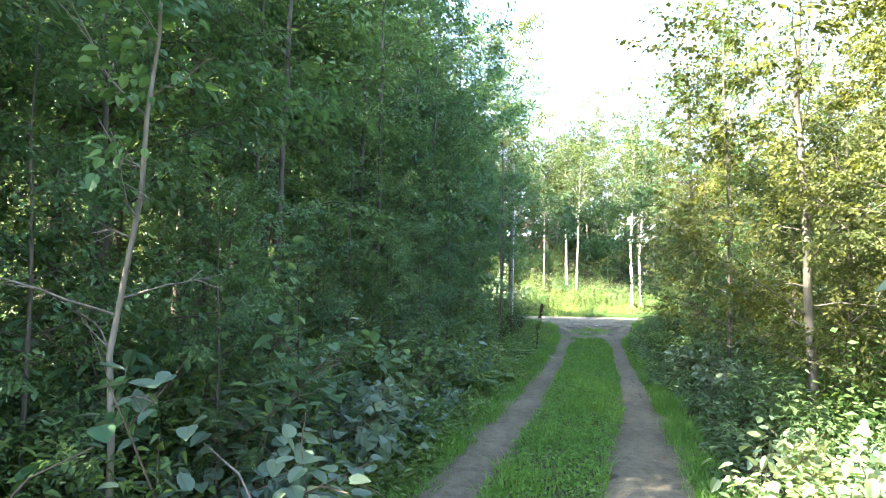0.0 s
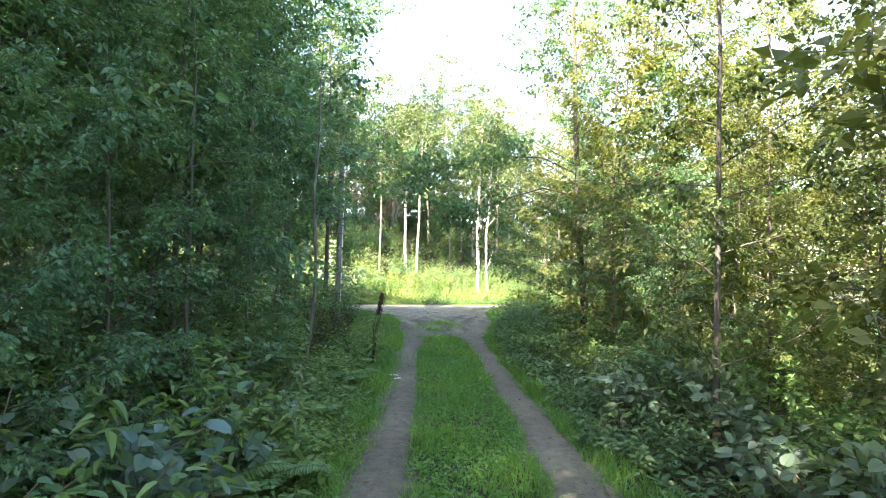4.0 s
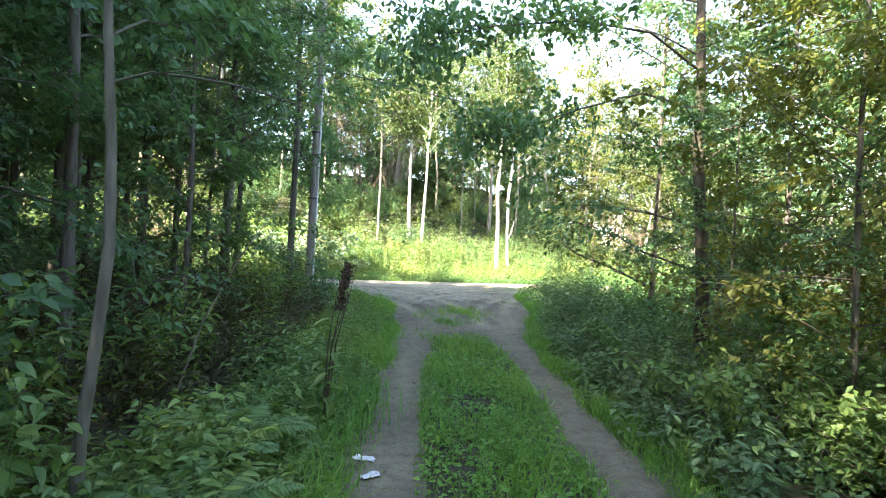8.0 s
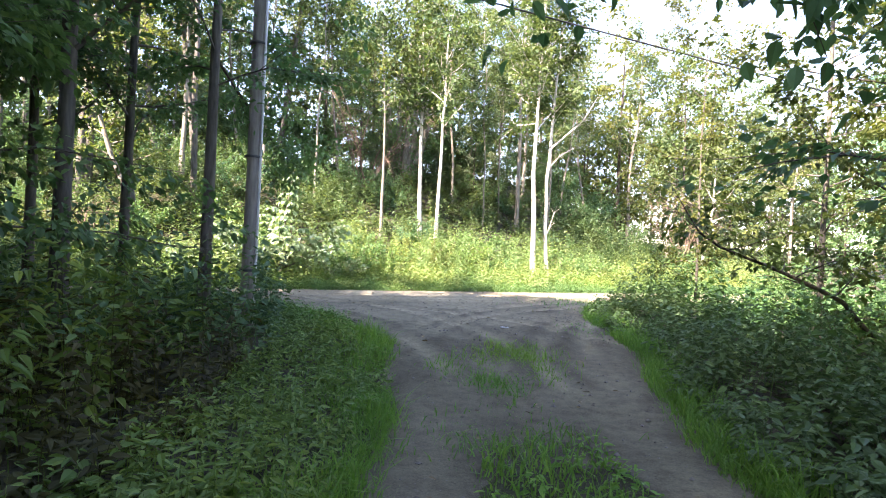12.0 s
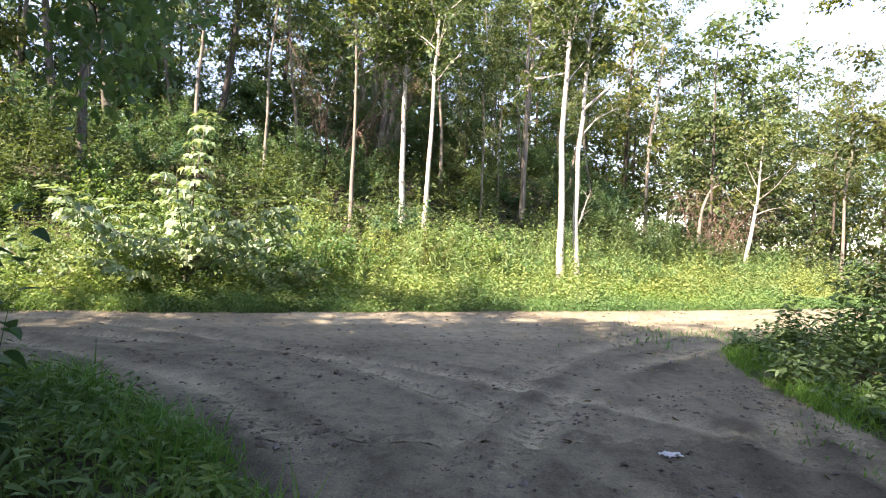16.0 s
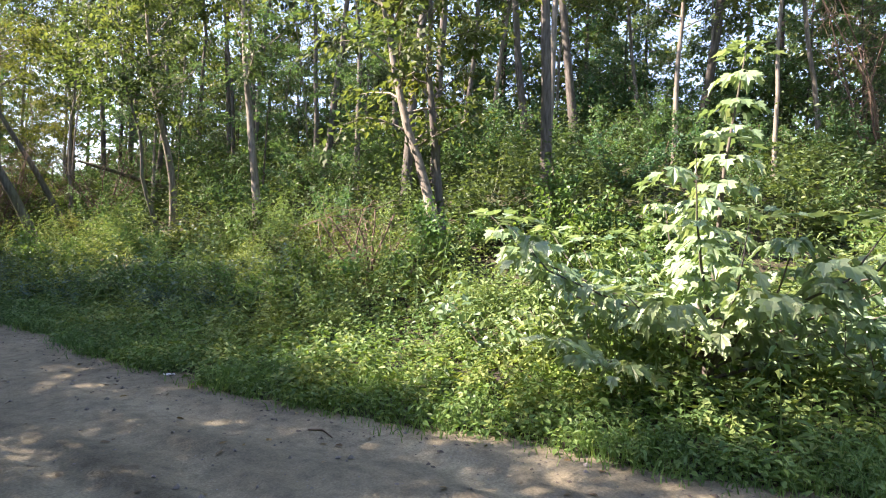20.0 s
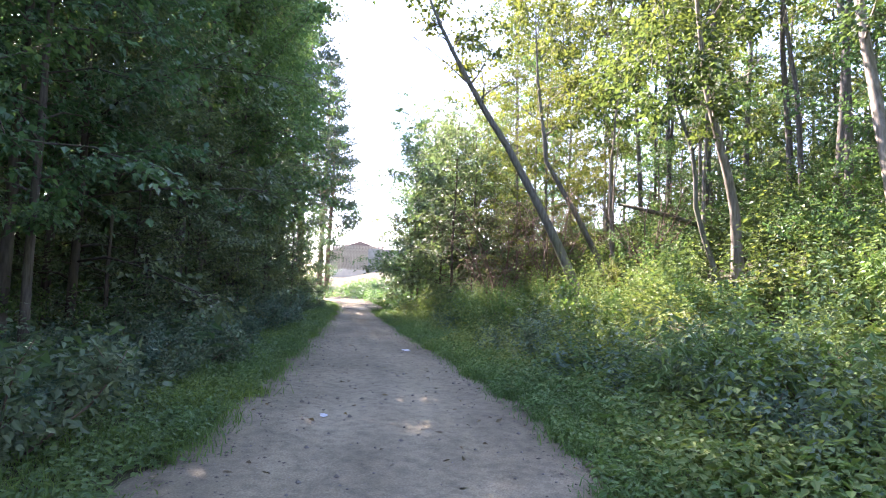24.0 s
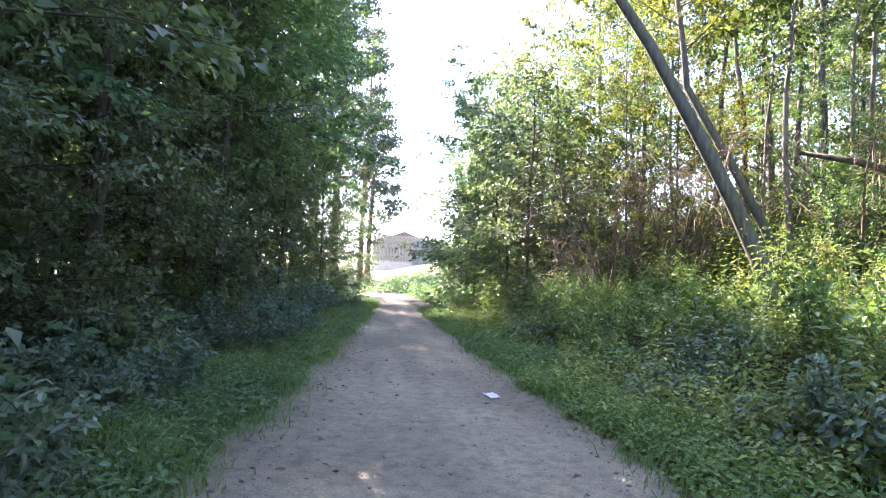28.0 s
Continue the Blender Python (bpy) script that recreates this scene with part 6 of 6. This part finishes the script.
def brushwood(x, y, seed, R, H, n, label):
    """A dead thicket: sheaves of thin arching twigs."""
    rng = np.random.default_rng(seed)
    ob = thing("dead_thicket", x, y, float(ground_z(x, y)), label, "bush")
    for k in range(9):
        b = Buf()
        az = k * 0.7 + rng.normal(0, 0.2)
        root = bend(rng, (0, 0, -0.1), unit(np.array([math.cos(az) * 0.5, math.sin(az) * 0.5, 1.0])), H, 5, 0.14, -0.04)
        b.tube(root, np.linspace(0.03, 0.008, 6), 5)
        for _ in range(n):
            i = rng.integers(2, 6)
            tw = bend(rng, root[i], unit(rng.normal(0, 0.8, 3) + np.array([0, 0, 0.1])), R * rng.uniform(0.4, 1.0), 4, 0.2, -0.22)
            b.tube(tw, np.linspace(0.006, 0.003, 5), 3, cap=False)
            for _ in range(2):
                t2 = bend(rng, tw[rng.integers(1, 4)], unit(rng.normal(0, 1, 3) + np.array([0, 0, -0.3])), R * 0.35, 2, 0.2, -0.2)
                b.tube(t2, np.linspace(0.004, 0.002, 3), 3, cap=False)
        part("branch", b.mesh("branch", DEADTWIG), ob)


brushwood(-24.2, 29.7, 701, 1.7, 3.6, 26, "brown dead thicket hanging down the bank")
brushwood(-23.2, 31.0, 702, 1.4, 3.2, 20, "brown dead twigs tangled behind the leaning trees")
brushwood(-20.9, 33.0, 703, 1.1, 2.6, 16, "bare brown twigs above the herbs of the slope")
brushwood(-8.0, 31.4, 704, 0.8, 1.3, 10, "dry brown brushwood among green herbs")
brushwood(13.4, 42.6, 705, 1.6, 3.4, 22, "haze of bare brown twigs round the bent tree")
brushwood(-1.6, 41.0, 706, 1.3, 4.6, 20, "dry rust-brown thicket high on the slope")

# the utility pole and its cable across the junction
px, py = -1.68, 23.0
pz = float(ground_z(px, py))
pole = thing("utility_pole", px, py, pz, "weathered grey wooden pole with a pale conduit", "pole")
b = Buf()
b.tube([(0, 0, -0.4), (0.01, 0, 2.0), (0.0, 0, 4.2), (0.01, 0, 6.4)], [0.085, 0.08, 0.075, 0.07], 12)
part("pole", b.mesh("pole", POLEWOOD), pole)
b = Buf()
b.tube([(0.1, -0.02, -0.1), (0.098, -0.02, 2.0), (0.093, -0.02, 4.9)], [0.017, 0.017, 0.017], 8)
part("conduit", b.mesh("conduit", CONDUIT), pole, "pale plastic conduit")
for z in (0.7, 2.1, 3.5, 4.7):
    b = Buf()
    b.tube([(0, 0, z), (0, 0, z + 0.03)], [0.103, 0.103], 12)
    part("clamp", b.mesh("clamp", CABLE), pole)
b = Buf()
u = np.linspace(0, 1, 28)
b.tube(np.c_[-26 + 46 * u, 20.05 + 6.7 * u, 8.2 - 5.6 * u], np.full(28, 0.014), 5)
tagged(new("overhead_cable", b.mesh("overhead_cable", CABLE)), "thin black cable slung past the wooden pole", "cable")


# ---- the fence and house at the end of the road ----
def box(x0, x1, y0, y1, z0, z1):
    V = np.array([(x, y, z) for x in (x0, x1) for y in (y0, y1) for z in (z0, z1)], float)
    F = np.array([(0, 1, 3, 2), (4, 6, 7, 5), (0, 4, 5, 1), (2, 3, 7, 6), (0, 2, 6, 4), (1, 5, 7, 3)])
    return V, F


def slab(name, parent, mat, x0, x1, y0, y1, z0, z1, label=""):
    V, F = box(x0, x1, y0, y1, z0, z1)
    return part(name, mesh_of(name, V, F, mat, False), parent, label)


fz = 2.9
fence = thing("board_fence", -66, 19.6, fz, "tall fence of bleached upright boards on the bank", "fence")
me = mesh_of("board", *box(-0.02, 0.02, -0.14, 0.14, 0, 2.5), FENCEWOOD, False)
rng = np.random.default_rng(14)
for k in range(17):
    o = part("board", me, fence)
    o.matrix_basis = pose(rng.normal(0, 0.01), 0.31 * k, -0.2 + 0.02 * rng.normal(), 0, rng.normal(0, 1), 0)
for z in (0.4, 1.8):
    slab("rail", fence, FENCEWOOD, -0.09, -0.03, -0.2, 5.2, z, z + 0.09)
wall = thing("concrete_wall", -65.5, 23.2, 2.8, "grey concrete wall below the board fence", "wall")
for k in range(3):
    slab("panel", wall, CONCRETE, -0.1, 0.1, 1.15 * k, 1.15 * k + 1.12, -0.6, 2.1)
house = thing("house", -78, 21.2, 2.4, "small cream house with a brown gable roof", "house")
slab("wall", house, CREAM, -3, 3, -3, 4, -0.5, 2.6)
V = np.array([(-3.4, -3.4, 2.5), (3.4, -3.4, 2.5), (-3.4, 4.4, 2.5), (3.4, 4.4, 2.5), (-3.4, 0.5, 3.9), (3.4, 0.5, 3.9)])
F = np.array([(0, 1, 5), (0, 5, 4), (2, 4, 5), (2, 5, 3), (1, 3, 5), (0, 4, 2), (0, 2, 3), (0, 3, 1)])
roof = part("roof", mesh_of("roof", V, F, ROOFING, False), house)
for yy in (-1.6, 1.8):
    w = slab("window", house, CREAM, 3.0, 3.06, yy, yy + 1.0, 0.9, 2.1)
    slab("pane", w, GLASSY, 3.05, 3.08, yy + 0.08, yy + 0.92, 0.98, 2.02)

# low cover on the foot of the slope
r = np.random.default_rng(33)
P = field(r, 11000, -14, 10, 26, 38, lambda x, y: (y - far_edge(x) > 0.5) & (y - far_edge(x) < 4))
stems(r, P, r.uniform(0.14, 0.4, len(P)), 10, 0.08, OVATE, LEAF_HERB, "small_herbs", "low green herbs covering the foot of the slope", spread=0.7)

# tall grass round the dock
r = np.random.default_rng(32)
x, y = r.normal(-0.42, 0.2, 700), r.normal(15.05, 0.22, 700)
blades(r, np.c_[x, y, ground_z(x, y) - 0.02], r.uniform(0.25, 0.6, 700), 0.005, GRASS, "grass_tuft", "tall grass tuft round the dead dock")

# grass islands left in the middle of the track mouth
r = np.random.default_rng(31)
for cx, cy, rx, ry, n in ((1.5, 21.8, 0.22, 0.36, 1900), (1.15, 20.9, 0.15, 0.22, 600), (0.75, 21.4, 0.15, 0.2, 160), (2.9, 23.6, 0.2, 0.3, 260), (0.98, 19.5, 0.25, 0.35, 900), (4.3, 27.3, 0.8, 0.7, 1400), (-14.6, 24.9, 0.3, 0.15, 200)):
    x, y = r.normal(cx, rx, n), r.normal(cy, ry, n)
    blades(r, np.c_[x, y, dirt_z(x, y) - 0.012], r.uniform(0.03, 0.13, n), 0.005, GRASS, "grass_tuft", "grass tuft left standing in the bare soil")

# ---- repeats share a group ----
kinds = {}
for ob in scene.objects:
    if ob.parent is None and ob.get("category") and not ob.get("kind"):
        kinds.setdefault(ob.name.split(".")[0], []).append(ob)
for name, obs in kinds.items():
    if len(obs) > 1:
        for ob in obs:
            ob["group"] = name.replace("_", " ") + "s of the wood"
